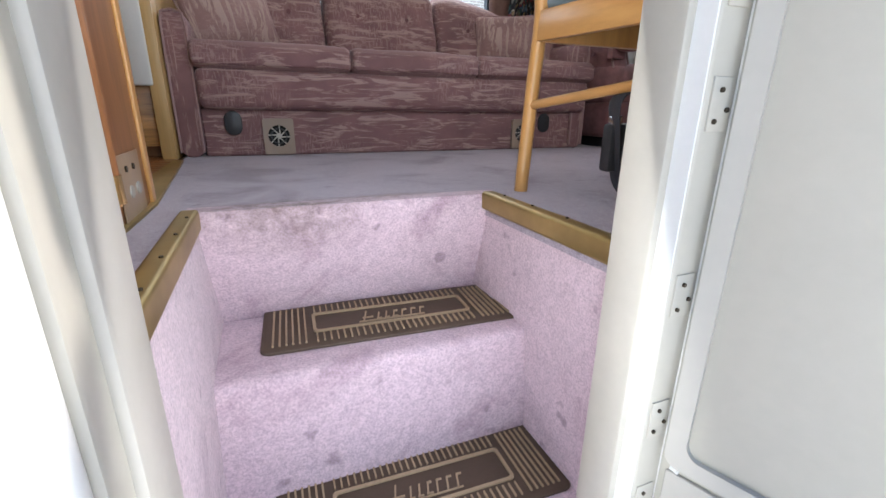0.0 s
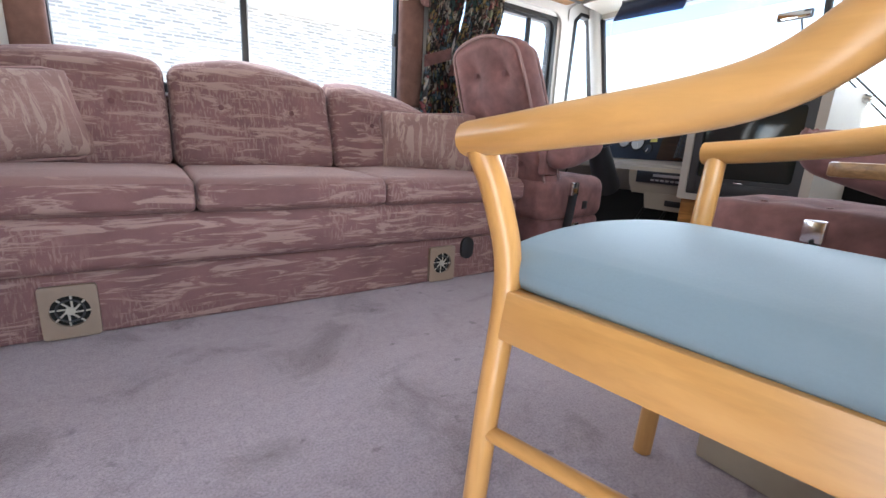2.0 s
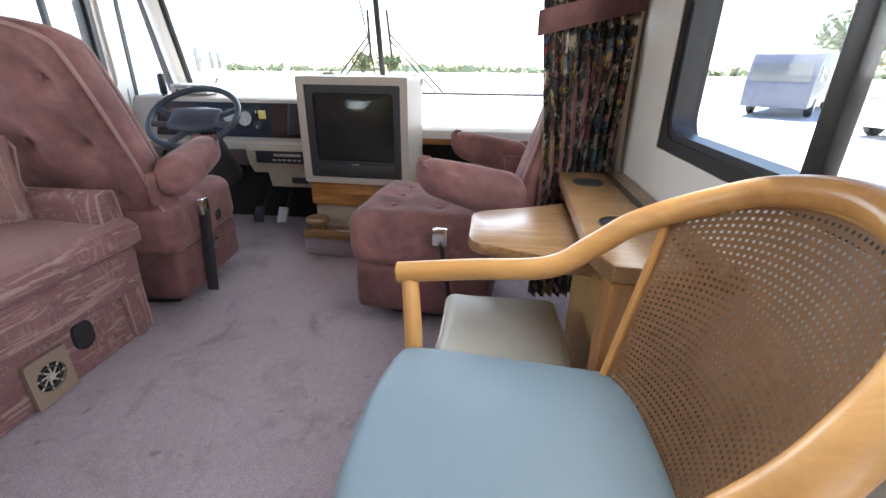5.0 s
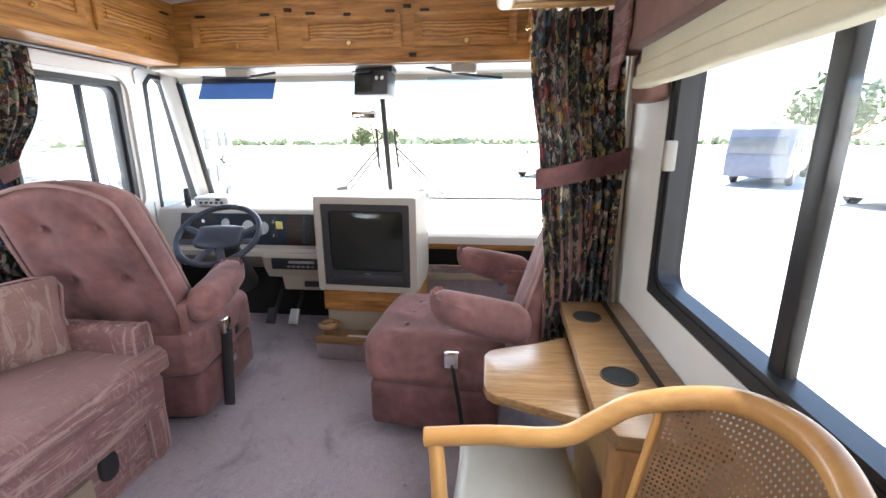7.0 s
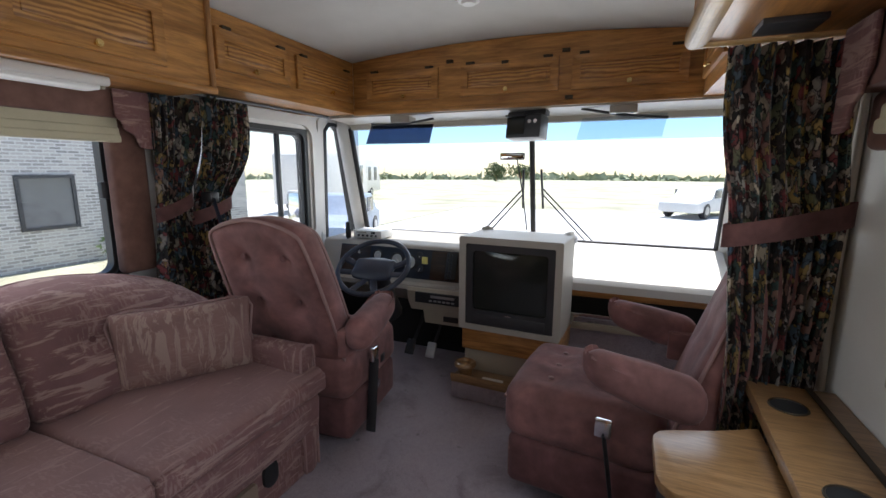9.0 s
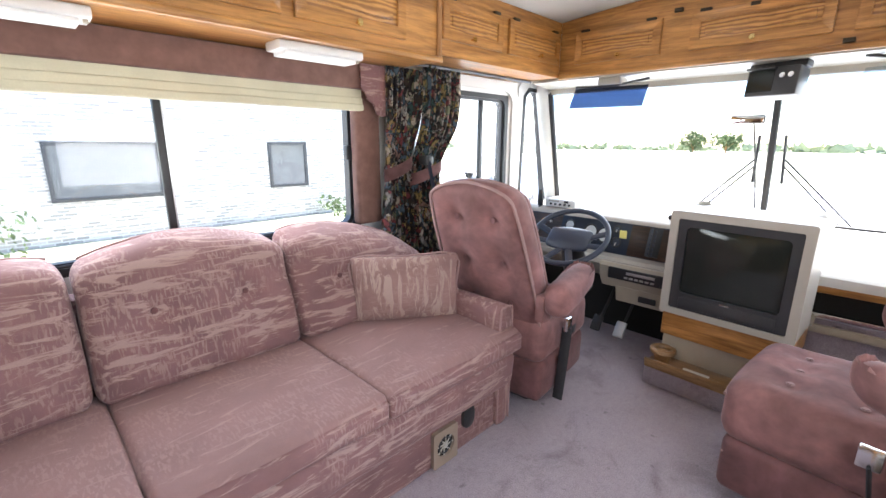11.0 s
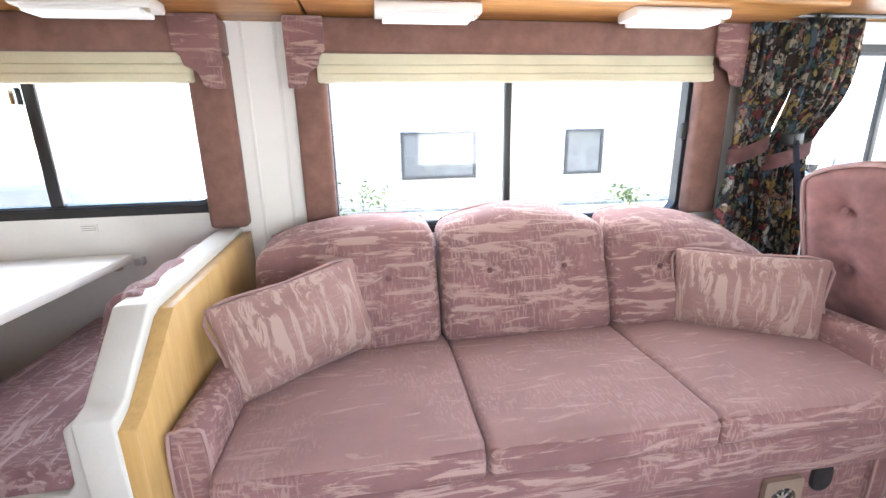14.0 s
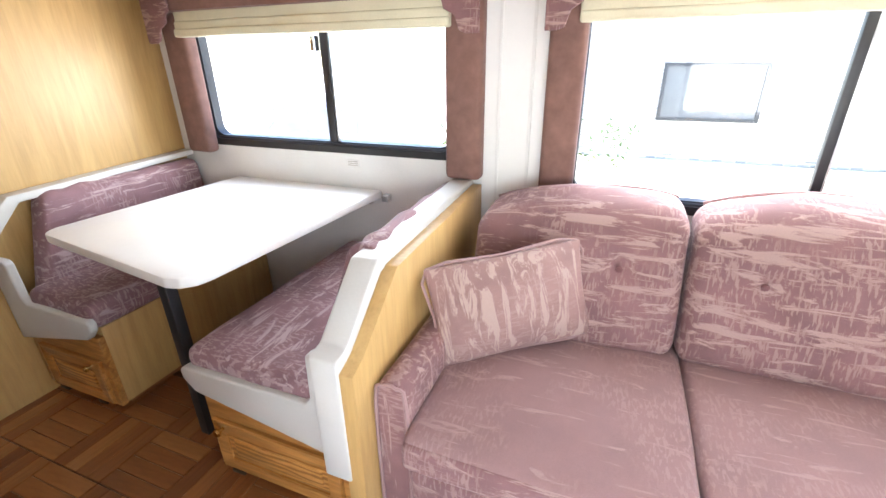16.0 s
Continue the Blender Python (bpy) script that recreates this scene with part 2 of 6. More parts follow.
STAINS = [((0.56, 1.68, 0), (0.26, 0.09, 0.12), (0.08, 0.045, 0.02)), ((0.8, 1.72, 0), (0.2, 0.05, 0.1), (0.2, 0.12, 0.08)), ((0.62, 2.05, 0), (0.09, 0.06, 0.1), (0.2, 0.16, 0.17)), ((0.97, 2.05, 0), (0.08, 0.05, 0.1), (0.18, 0.15, 0.16))]
CARPET = carpet_mat("mauve_carpet", (0.43, 0.37, 0.41), (0.29, 0.24, 0.265), STAINS)
# lighter, pinker copy of the carpet: doorway light on the steps put into colour
CARPET_LIT = carpet_mat("lit_pink_step_carpet", (0.70, 0.535, 0.58), (0.46, 0.31, 0.36), STAINS[:2])
OAK_X = wood("oak_along_x", (0.27, 0.11, 0.024), (0.58, 0.28, 0.078), "X", 0.8, 0.36, 0.3)
OAK_Y = wood("oak_along_y", (0.27, 0.11, 0.024), (0.58, 0.28, 0.078), "Y", 0.8, 0.36, 0.3)
OAK_Z = wood("oak_upright", (0.27, 0.12, 0.035), (0.44, 0.21, 0.07), "Z", 1.0, 0.45, 0.35)
OAK_PANEL = {"oak_along_x": cathedral("oak_panel_x", (0.27, 0.11, 0.025), (0.55, 0.27, 0.075), "X"), "oak_along_y": cathedral("oak_panel_y", (0.27, 0.11, 0.025), (0.55, 0.27, 0.075), "Y")}
DASH_WOOD = wood("dark_dash_wood", (0.05, 0.025, 0.014), (0.1, 0.05, 0.028), "Y", 1.0, 0.3, 0.3)
PANEL_OAK = wood("reddish_panel", (0.23, 0.09, 0.03), (0.33, 0.14, 0.05), "Z", 0.6, 0.4, 0.25)
BIRCH = wood("pale_birch_panel", (0.41, 0.245, 0.085), (0.51, 0.325, 0.125), "Z", 0.6, 0.42, 0.1)
BEECH = wood("honey_beech", (0.5, 0.25, 0.075), (0.62, 0.34, 0.12), "Z", 0.5, 0.28, 0.1)
BEECH_Y = wood("honey_beech_arm", (0.5, 0.25, 0.075), (0.62, 0.34, 0.12), "Y", 0.5, 0.28, 0.1)
TABLE_OAK = wood("oak_table_top", (0.23, 0.125, 0.05), (0.36, 0.21, 0.095), "Y", 1.2, 0.3, 0.35)
PARQUET = wood("parquet_block", (0.2, 0.06, 0.018), (0.36, 0.13, 0.04), "X", 1.0, 0.3, 0.4)
WHITE = plain("white_laminate", (0.76, 0.75, 0.72), 0.35, vary=0.03)
WALL = plain("white_wallboard", (0.72, 0.71, 0.68), 0.6, vary=0.05, grain=120)
CEILING = plain("off_white_ceiling_cloth", (0.64, 0.63, 0.6), 0.9, vary=0.05, grain=200, relief=0.3)
VINYL = plain("grey_white_vinyl", (0.52, 0.505, 0.47), 0.45, vary=0.05, grain=150, relief=0.15)
CREAM = plain("cream_enamel", (0.42, 0.39, 0.33), 0.4, vary=0.06)
ENAMEL = plain("white_enamel", (0.7, 0.69, 0.66), 0.35, vary=0.04)
BEIGE = plain("beige_plastic", (0.42, 0.37, 0.29), 0.5, vary=0.06)
GREYBEIGE = plain("grey_beige_plastic", (0.42, 0.39, 0.34), 0.5, vary=0.06)
BLACK = plain("black_rubber", (0.02, 0.02, 0.022), 0.45, vary=0.2)
DARK = plain("charcoal_plastic", (0.035, 0.036, 0.04), 0.4, vary=0.15)
NAVY = plain("dark_blue_plastic", (0.03, 0.04, 0.065), 0.4, vary=0.15)
# near-black that paints the shade inside openings: footwell, dash recess, vents, cup holes
PAINTED_SHADE = plain("painted_shade_black", (0.01, 0.01, 0.01), 0.9)
WEB = plain("black_webbing", (0.022, 0.022, 0.026), 0.7, grain=400, relief=0.4)
CHROME = plain("chrome", (0.75, 0.75, 0.76), 0.18, 1.0, vary=0.04)
BRASS = plain("polished_brass", (0.75, 0.55, 0.24), 0.25, 1.0, vary=0.08)
BRASS_TRIM = plain("worn_brass_trim", (0.4, 0.29, 0.11), 0.4, 0.8, vary=0.2, grain=30)
BRONZE = plain("dark_bronze_hinge", (0.06, 0.045, 0.03), 0.45, 0.7)
BLUE_SEAT = plain("grey_blue_vinyl", (0.18, 0.25, 0.295), 0.5, vary=0.05, grain=300, relief=0.12)
SILVER_VINYL = plain("silver_grey_vinyl", (0.44, 0.43, 0.38), 0.28, vary=0.08, grain=40)
CANE = plain("woven_cane", (0.36, 0.2, 0.09), 0.5, vary=0.25, grain=90)
MAT_BROWN = plain("brown_rubber_mat", (0.085, 0.055, 0.035), 0.7, vary=0.2, grain=200, relief=0.3)
MAT_TAN = plain("tan_worn_rubber", (0.36, 0.26, 0.16), 0.75, vary=0.2, grain=120)
SCREEN = plain("dark_glass_screen", (0.018, 0.022, 0.02), 0.08, vary=0.05, relief=0.0)
SHADE_CLOTH = plain("cream_shade_cloth", (0.6, 0.56, 0.4), 0.85, vary=0.1, grain=180, relief=0.3)
LINING = plain("white_curtain_lining", (0.66, 0.63, 0.58), 0.85, vary=0.05)
FLORAL = floral("dark_floral_print")
GLASS = glass_mat("clear_glass")
TINT = glass_mat("blue_tinted_glass", (0.55, 0.72, 0.95))
VISOR = glass_mat("smoked_blue_acrylic", (0.2, 0.23, 0.32))
MIRROR = plain("mirror_glass", (0.8, 0.8, 0.8), 0.03, 1.0, vary=0.0, relief=0.0)
PAPER = plain("yellow_paper_note", (0.75, 0.66, 0.2), 0.8)
ALU = plain("dull_aluminium", (0.55, 0.55, 0.55), 0.4, 0.9)
DIFFUSER = plain("white_lamp_diffuser", (0.82, 0.82, 0.8), 0.4, vary=0.02)

# ---- shape helpers ----


def mesh_object(name, bm, material, smooth=True):
    bmesh.ops.recalc_face_normals(bm, faces=bm.faces)
    me = bpy.data.meshes.new(name)
    bm.to_mesh(me)
    bm.free()
    me.materials.append(material)
    if smooth:
        me.shade_smooth()
        me.set_sharp_from_angle(angle=radians(38))
    return new(name, me)


def part(name, bm, material, parent, label=""):
    ob = mesh_object(name, bm, material)
    ob.parent = parent
    ob.matrix_parent_inverse = Matrix.Identity(4)
    return tagged(ob, label)


def thing(name, label, category, m=None, group="", kind=""):
    ob = new(name)
    ob.empty_display_size = 0.1
    if m is not None:
        ob.matrix_world = m
    return tagged(ob, label, category, group, kind)


def structure(name, bm, material, label="", category="structure"):
    return tagged(mesh_object(name, bm, material), label, category, kind="structure")


def box(x0, x1, y0, y1, z0, z1, bevel=0.0, segs=2, bm=None):
    b = bmesh.new()
    bmesh.ops.create_cube(b, size=1)
    bmesh.ops.transform(b, matrix=Matrix.Translation(((x0 + x1) / 2, (y0 + y1) / 2, (z0 + z1) / 2)) @ Matrix.Diagonal((abs(x1 - x0), abs(y1 - y0), abs(z1 - z0), 1)), verts=b.verts)
    if bevel:
        bmesh.ops.bevel(b, geom=b.edges, offset=bevel, segments=segs, affect="EDGES", profile=0.5)
    return join(bm, b)


def join(bm, b):
    if bm is None:
        return b
    me = bpy.data.meshes.new("join")
    b.to_mesh(me)
    b.free()
    bm.from_mesh(me)
    bpy.data.meshes.remove(me)
    return bm


def prism(points, axis, a0, a1, bevel=0.0, segs=2, bm=None):
    """A closed outline pushed along an axis. axis x: points (y, z); y: (x, z); z: (x, y)."""
    b = bmesh.new()
    put = {"x": lambda p, a: (a, p[0], p[1]), "y": lambda p, a: (p[0], a, p[1]), "z": lambda p, a: (p[0], p[1], a)}[axis]
    vs = [b.verts.new(put(p, a0)) for p in points]
    f = b.faces.new(vs)
    r = bmesh.ops.extrude_face_region(b, geom=[f])
    d = Vector(put((0, 0), a1 - a0))
    bmesh.ops.translate(b, verts=[v for v in r["geom"] if isinstance(v, bmesh.types.BMVert)], vec=d)
    if bevel:
        bmesh.ops.bevel(b, geom=b.edges, offset=bevel, segments=segs, affect="EDGES", profile=0.5)
    return join(bm, b)


def rounded(x0, x1, y0, y1, r, n=6):
    out = []
    for cx, cy, a in ((x1 - r, y1 - r, 0), (x0 + r, y1 - r, 90), (x0 + r, y0 + r, 180), (x1 - r, y0 + r, 270)):
        out += [(cx + r * math.cos(radians(a + 90 * i / n)), cy + r * math.sin(radians(a + 90 * i / n))) for i in range(n + 1)]
    return out


def ring(outer, inner, axis, a0, a1, bevel=0.0):
    """A frame between two outlines of equally many points."""
    b = bmesh.new()
    put = {"x": lambda p, a: (a, p[0], p[1]), "y": lambda p, a: (p[0], a, p[1]), "z": lambda p, a: (p[0], p[1], a)}[axis]
    rows = [[b.verts.new(put(p, a)) for p in loop] for loop, a in ((outer, a0), (outer, a1), (inner, a1), (inner, a0))]
    n = len(outer)
    for k in range(4):
        for i in range(n):
            b.faces.new((rows[k][i], rows[k][(i + 1) % n], rows[(k + 1) % 4][(i + 1) % n], rows[(k + 1) % 4][i]))
    return b


def smooth_path(pts, steps=6):
    """A Catmull-Rom line through the points."""
    p = [Vector(q) for q in pts]
    p = [2 * p[0] - p[1]] + p + [2 * p[-1] - p[-2]]
    out = []
    for i in range(1, len(p) - 2):
        for k in range(steps):
            s = k / steps
            a, b, c, d = p[i - 1], p[i], p[i + 1], p[i + 2]
            out.append(0.5 * (2 * b + (c - a) * s + (2 * a - 5 * b + 4 * c - d) * s * s + (3 * b - a - 3 * c + d) * s ** 3))
    return out + [p[-2]]


def tube(pts, r, segs=10, steps=6, r2=None, bm=None, flat=1.0):
    path = smooth_path(pts, steps) if steps else [Vector(q) for q in pts]
    b = bmesh.new()
    rows, up = [], Vector((0.05, 0.02, 1)).normalized()
    for i, p in enumerate(path):
        d = (path[min(i + 1, len(path) - 1)] - path[max(i - 1, 0)]).normalized()
        if i:
            side = side - d * side.dot(d)
        else:
            side = d.cross(up)
            if side.length < 0.15:
                side = d.cross(Vector((1, 0, 0)))
        side.normalize()
        top = side.cross(d)
        k = i / (len(path) - 1)
        rr = r + ((r2 if r2 is not None else r) - r) * k
        rows.append([b.verts.new(p + rr * (math.cos(6.2832 * j / segs) * side + flat * math.sin(6.2832 * j / segs) * top)) for j in range(segs)])
    for a, c in zip(rows, rows[1:]):
        for j in range(segs):
            b.faces.new((a[j], a[(j + 1) % segs], c[(j + 1) % segs], c[j]))
    b.faces.new(rows[0][::-1])
    b.faces.new(rows[-1])
    return join(bm, b)


def disc(centre, r, h, axis="z", segs=20, bevel=0.0, bm=None, r2=None):
    b = bmesh.new()
    bmesh.ops.create_cone(b, cap_ends=True, segments=segs, radius1=r, radius2=r if r2 is None else r2, depth=h)
    if bevel:
        bmesh.ops.bevel(b, geom=[e for e in b.edges if len(e.link_faces) == 2 and any(len(f.verts) > 4 for f in e.link_faces)], offset=bevel, segments=2, affect="EDGES")
    turn = {"z": Matrix(), "x": Matrix.Rotation(radians(90), 4, "Y"), "y": Matrix.Rotation(radians(-90), 4, "X")}[axis]
    bmesh.ops.transform(b, matrix=Matrix.Translation(centre) @ turn, verts=b.verts)
    return join(bm, b)


def torus(centre, big, small, turn=Matrix(), segs=32, sides=8):
    b = bmesh.new()
    rows = []
    for i in range(segs):
        a = 6.28318 * i / segs
        rows.append([b.verts.new(((big + small * math.cos(6.28318 * j / sides)) * math.cos(a), (big + small * math.cos(6.28318 * j / sides)) * math.sin(a), small * math.sin(6.28318 * j / sides))) for j in range(sides)])
    for i in range(segs):
        for j in range(sides):
            b.faces.new((rows[i][j], rows[(i + 1) % segs][j], rows[(i + 1) % segs][(j + 1) % sides], rows[i][(j + 1) % sides]))
    bmesh.ops.transform(b, matrix=Matrix.Translation(centre) @ turn.to_4x4(), verts=b.verts)
    return b


def soft_box(x0, x1, y0, y1, z0, z1, r=0.03, n=8, puff=(0, 0, 0), shape=None, lump=0.0, seed=0):
    """An upholstered block with rounded edges; puff swells the faces across x, y and z; shape moves each point."""
    h = Vector(((x1 - x0) / 2, (y1 - y0) / 2, (z1 - z0) / 2))
    c = Vector(((x0 + x1) / 2, (y0 + y1) / 2, (z0 + z1) / 2))
    r = min(r, min(h) * 0.95)
    b = bmesh.new()
    seen = {}

    def ticks(half):
        e = [half - r * (1 - k) for k in (0, 0.3, 0.65, 1.0)]
        inner = [-(half - r) + 2 * (half - r) * k / n for k in range(1, n)]
        return [-v for v in reversed(e)] + inner + e

    def vert(q):
        key = tuple(round(v, 5) for v in q)
        if key not in seen:
            core = Vector([max(-(a - r), min(a - r, v)) for v, a in zip(q, h)])
            d = q - core
            p = core + (d.normalized() * r if d.length > 1e-9 else d)
            u = [p[i] / h[i] for i in range(3)]
            for i in range(3):
                j, k = (i + 1) % 3, (i + 2) % 3
                p[i] += puff[i] * u[i] * max(0, 1 - u[j] ** 2) * max(0, 1 - u[k] ** 2)
            p = p + c
            if lump:
                p += lump * noise.noise_vector(p * 6 + Vector((seed, seed, seed)))
            if shape:
                p = Vector(shape(p))
            seen[key] = b.verts.new(p)
        return seen[key]

    for i in range(3):
        j, k = (i + 1) % 3, (i + 2) % 3
        tj, tk = ticks(h[j]), ticks(h[k])
        for s in (-1, 1):
            for a in range(len(tj) - 1):
                for d in range(len(tk) - 1):
                    vs = []
                    for aa, dd in ((a, d), (a + 1, d), (a + 1, d + 1), (a, d + 1)):
                        q = Vector((0, 0, 0))
                        q[i], q[j], q[k] = s * h[i], tj[aa], tk[dd]
                        v = vert(q)
                        if v not in vs:
                            vs.append(v)
                    if len(vs) > 2:
                        try:
                            b.faces.new(vs)
                        except ValueError:
                            pass
    return b


def tufts(spots, depth, width, axis):
    """A shape for soft_box: pulls the surface in at each button, along axis."""
    def shape(p):
        k = 0.0
        for s in spots:
            d2 = (p - Vector(s)).length_squared
            k += math.exp(-d2 / (width * width))
        return p - Vector(axis) * depth * min(1, k)
    return shape


def buttons(spots, r, material, parent, axis="z"):
    for s in spots:
        part("button", disc(s, r, 0.008, axis, 10, 0.003), material, parent)

# ---- the shell of the motorhome ----
YL, YR, XB, XF = 3.73, 1.10, -1.40, 3.95
GROUND = -0.86


def wall_with_holes(name, x0, x1, y0, y1, z0, z1, holes, material, label):
    """A wall along x, cut into strips round its rectangular openings (xa, xb, za, zb), which do not overlap in x."""
    bm = bmesh.new()
    x = x0
    for xa, xb, za, zb in sorted(holes):
        if xa > x:
            box(x, xa, y0, y1, z0, z1, bm=bm)
        if za > z0:
            box(xa, xb, y0, y1, z0, za, bm=bm)
        if zb < z1:
            box(xa, xb, y0, y1, zb, z1, bm=bm)
        x = xb
    if x < x1:
        box(x, x1, y0, y1, z0, z1, bm=bm)
    return structure(name, bm, material, label, "wall")


SOFA_WIN, DIN_WIN = (0.5, 2.14, 0.76, 1.52), (-1.22, 0.10, 0.89, 1.5)
CAB_WIN, QUARTER = (2.5, 3.4, 0.8, 1.53), (3.53, 3.97, 0.68, 1.6)
DOOR_WIN, DOOR = (1.13, 2.15, 0.77, 1.5), (0.378, 0.955, -0.58, 1.75)
wall_with_holes("wall_left", XB, XF + 0.05, YL, YL + 0.08, -0.5, 2.0, [SOFA_WIN, DIN_WIN, CAB_WIN, QUARTER], WALL, "white wallboard side wall with four window openings")
wall_with_holes("wall_right", XB, XF + 0.05, YR - 0.08, YR, -0.58, 2.0, [DOOR_WIN, DOOR], WALL, "off-white side wall with entry door opening and window")
structure("wall_rear", box(-2.28, -2.2, 1.1, 3.73, 0, 2.0), PANEL_OAK, "plain wooden wall closing the rear aisle", "wall")
structure("wall_rear_side", box(-2.2, XB, 1.02, 1.10, 0, 2.0), PANEL_OAK, "plain wooden wall beside the rear aisle", "wall")
structure("wall_rear_panel", box(-1.44, XB, 2.62, YL, 0, 1.95), BIRCH, "pale varnished wood panel behind the dinette", "wall")
cm = bmesh.new()
N = 20
top = [(YR - 0.08 + (YL - YR + 0.16) * i / N) for i in range(N + 1)]
arc = [(y, 2.0 - 0.09 * ((y - 2.42) / 1.3) ** 2) for y in top]
prism(arc + [(y, z + 0.06) for y, z in reversed(arc)], "x", -2.28, XF, bm=cm)
structure("ceiling", cm, CEILING, "gently arched off-white padded ceiling", "ceiling")

# carpeted floor with the step well cut out of it
WX0, WX1, WY1 = 0.385, 1.04, 1.66
fm = bmesh.new()
box(0.22, XF, WY1, YL, -0.05, 0.0, bm=fm)
box(WX1, XF, YR, WY1, -0.05, 0.0, bm=fm)
box(0.22, WX0, YR, WY1, -0.05, 0.0, bm=fm)
structure("floor", fm, CARPET, "stained mauve-grey carpet floor", "floor")
structure("floor_parquet_base", box(-2.28, 0.22, YR, YL, -0.05, -0.004), plain("dark_joint", (0.06, 0.025, 0.01), 0.6), "dark underlay below the parquet", "floor")
tr = thing("carpet_edge_strip", "worn brass strip between carpet and parquet", "trim", kind="structure")
part("strip", prism([(0.2, 1.10), (0.285, 1.10), (0.3, 1.78), (0.235, 2.66), (0.2, 2.66)], "z", 0.0, 0.008, 0.003), BRASS_TRIM, tr)

# entry steps
sm = bmesh.new()


prism([(WY1 - 0.012, -0.01), (WY1 - 0.004, 0.004), (WY1 + 0.05, 0.004), (WY1 + 0.12, -0.28), (WY1 + 0.12, -0.6), (WY1 + 0.08, -0.6), (WY1 + 0.08, -0.28), (WY1 - 0.007, -0.07)], "x", WX0 - 0.02, WX1 + 0.04, bm=sm)
structure("step_riser", sm, CARPET_LIT, "carpeted upper riser in lit pink-mauve", "step")
structure("step_upper", prism(rounded(1.45, WY1 + 0.09, -0.62, -0.28, 0.025, 4), "x", WX0 - 0.01, WX1 + 0.03), CARPET_LIT, "carpeted middle step in lit pink with dirt stains", "step")
structure("step_lower", prism(rounded(1.04, 1.46, -0.72, -0.565, 0.02, 4), "x", WX0 - 0.01, WX1 + 0.03), CARPET_LIT, "carpeted lower step in lit pink by the door sill", "step")
structure("step_side_left", prism([(WX0 - 0.03, -0.006), (WX0, -0.006), (WX0 + 0.012, -0.3), (WX0, -0.62), (WX0 - 0.03, -0.62)], "y", 1.09, WY1 + 0.1), CARPET_LIT, "carpeted side of the step well", "step")
structure("step_side_right", prism([(WX1, -0.01), (WX1 + 0.04, -0.01), (WX1 + 0.06, -0.62), (WX1 + 0.03, -0.62)], "y", 1.09, WY1 + 0.1), CARPET_LIT, "carpeted side of the step well", "step")
for nm, xa, xb in (("left", WX0 - 0.028, WX0 + 0.008), ("right", WX1 - 0.012, WX1 + 0.026)):
    e = thing("step_edge_trim", "worn brass-coloured edging along the step well", "trim", kind="structure")
    part("edging", prism(rounded(xa, xb, -0.034, 0.012, 0.008, 3), "y", 1.14, WY1 - 0.01), BRASS_TRIM, e)
    for k in range(4):
        part("screw", disc(((xa + xb) / 2 + 0.006, 1.22 + 0.12 * k, 0.013), 0.003, 0.003, "z", 8), BRONZE, e)


def step_mat(m):
    t = thing("step_mat", "brown ribbed rubber stair mat on a carpeted step", "mat", m, "mats on the entry steps")
    w, d = 0.6, 0.215
    part("base", prism(rounded(0, w, 0, d, 0.02, 5), "z", 0, 0.008, 0.003), MAT_BROWN, t)
    rb = bmesh.new()
    n = 26
    for i in range(n):
        x = 0.11 + (w - 0.22) * (i + 0.5) / n
        for y0, y1 in ((0.018, 0.052), (d - 0.052, d - 0.018)):
            box(x - 0.0018, x + 0.0018, y0, y1, 0.0075, 0.0125, bm=rb)
    for x0 in (0.018, w - 0.1):
        for i in range(6):
            x = x0 + 0.082 * (i + 0.5) / 6
            box(x - 0.002, x + 0.002, 0.02, d - 0.02, 0.0075, 0.0125, bm=rb)
    tagged(part("ribs", rb, MAT_TAN, t, "tan worn ribs"), kind="stuff")
    part("border", ring(rounded(0.11, w - 0.11, 0.06, d - 0.06, 0.01, 4), rounded(0.117, w - 0.117, 0.067, d - 0.067, 0.008, 4), "z", 0.0075, 0.0125), MAT_TAN, t, "tan rectangular border")
    lg = bmesh.new()
    x = 0.225
    for i, wd in enumerate((0.03, 0.016, 0.016, 0.018, 0.02, 0.02, 0.02)):
        h = 0.046 if i == 0 else 0.032
        y0 = 0.084
        prism([(x, y0), (x + 0.004, y0), (x + 0.004 + h * 0.25, y0 + h), (x + h * 0.25, y0 + h)], "z", 0.0075, 0.0115, bm=lg)
        if i in (1, 2, 3, 0):
            box(x, x + wd - 0.004, y0 + (0.012 if i == 0 else 0), y0 + (0.016 if i == 0 else 0.004), 0.0075, 0.0115, bm=lg)
        if i > 3 or i == 3:
            box(x + 0.008, x + wd, y0 + h - 0.004, y0 + h, 0.0075, 0.0115, bm=lg)
        x += wd + 0.003
    box(0.215, 0.375, 0.078, 0.081, 0.0075, 0.0115, bm=lg)
    part("emblem", lg, MAT_TAN, t, "tan raised slanting emblem strokes")
    return t


sm1 = step_mat(pose(0.475, 1.535, -0.28, 0, 0, -3))
copy_thing(sm1, pose(0.47, 1.262, -0.565, 0, 0, -1.5))

# entry door frame, door leaf and outside skin
df = thing("door_frame_1", "cream painted metal entry door frame with grey seal", "door frame", kind="structure")
part("jamb_left", box(0.325, 0.398, 0.988, 1.1, -0.62, 1.8, 0.006), CREAM, df)
part("seal_left", box(0.393, 0.408, 1.03, 1.118, -0.62, 1.78, 0.005), GREYBEIGE, df, "grey rubber seal strip")
part("jamb_right", box(0.944, 1.03, 1.045, 1.112, -0.62, 1.8, 0.006), CREAM, df)
part("lintel", box(0.31, 1.0, 1.0, 1.112, 1.745, 1.8, 0.006), CREAM, df)
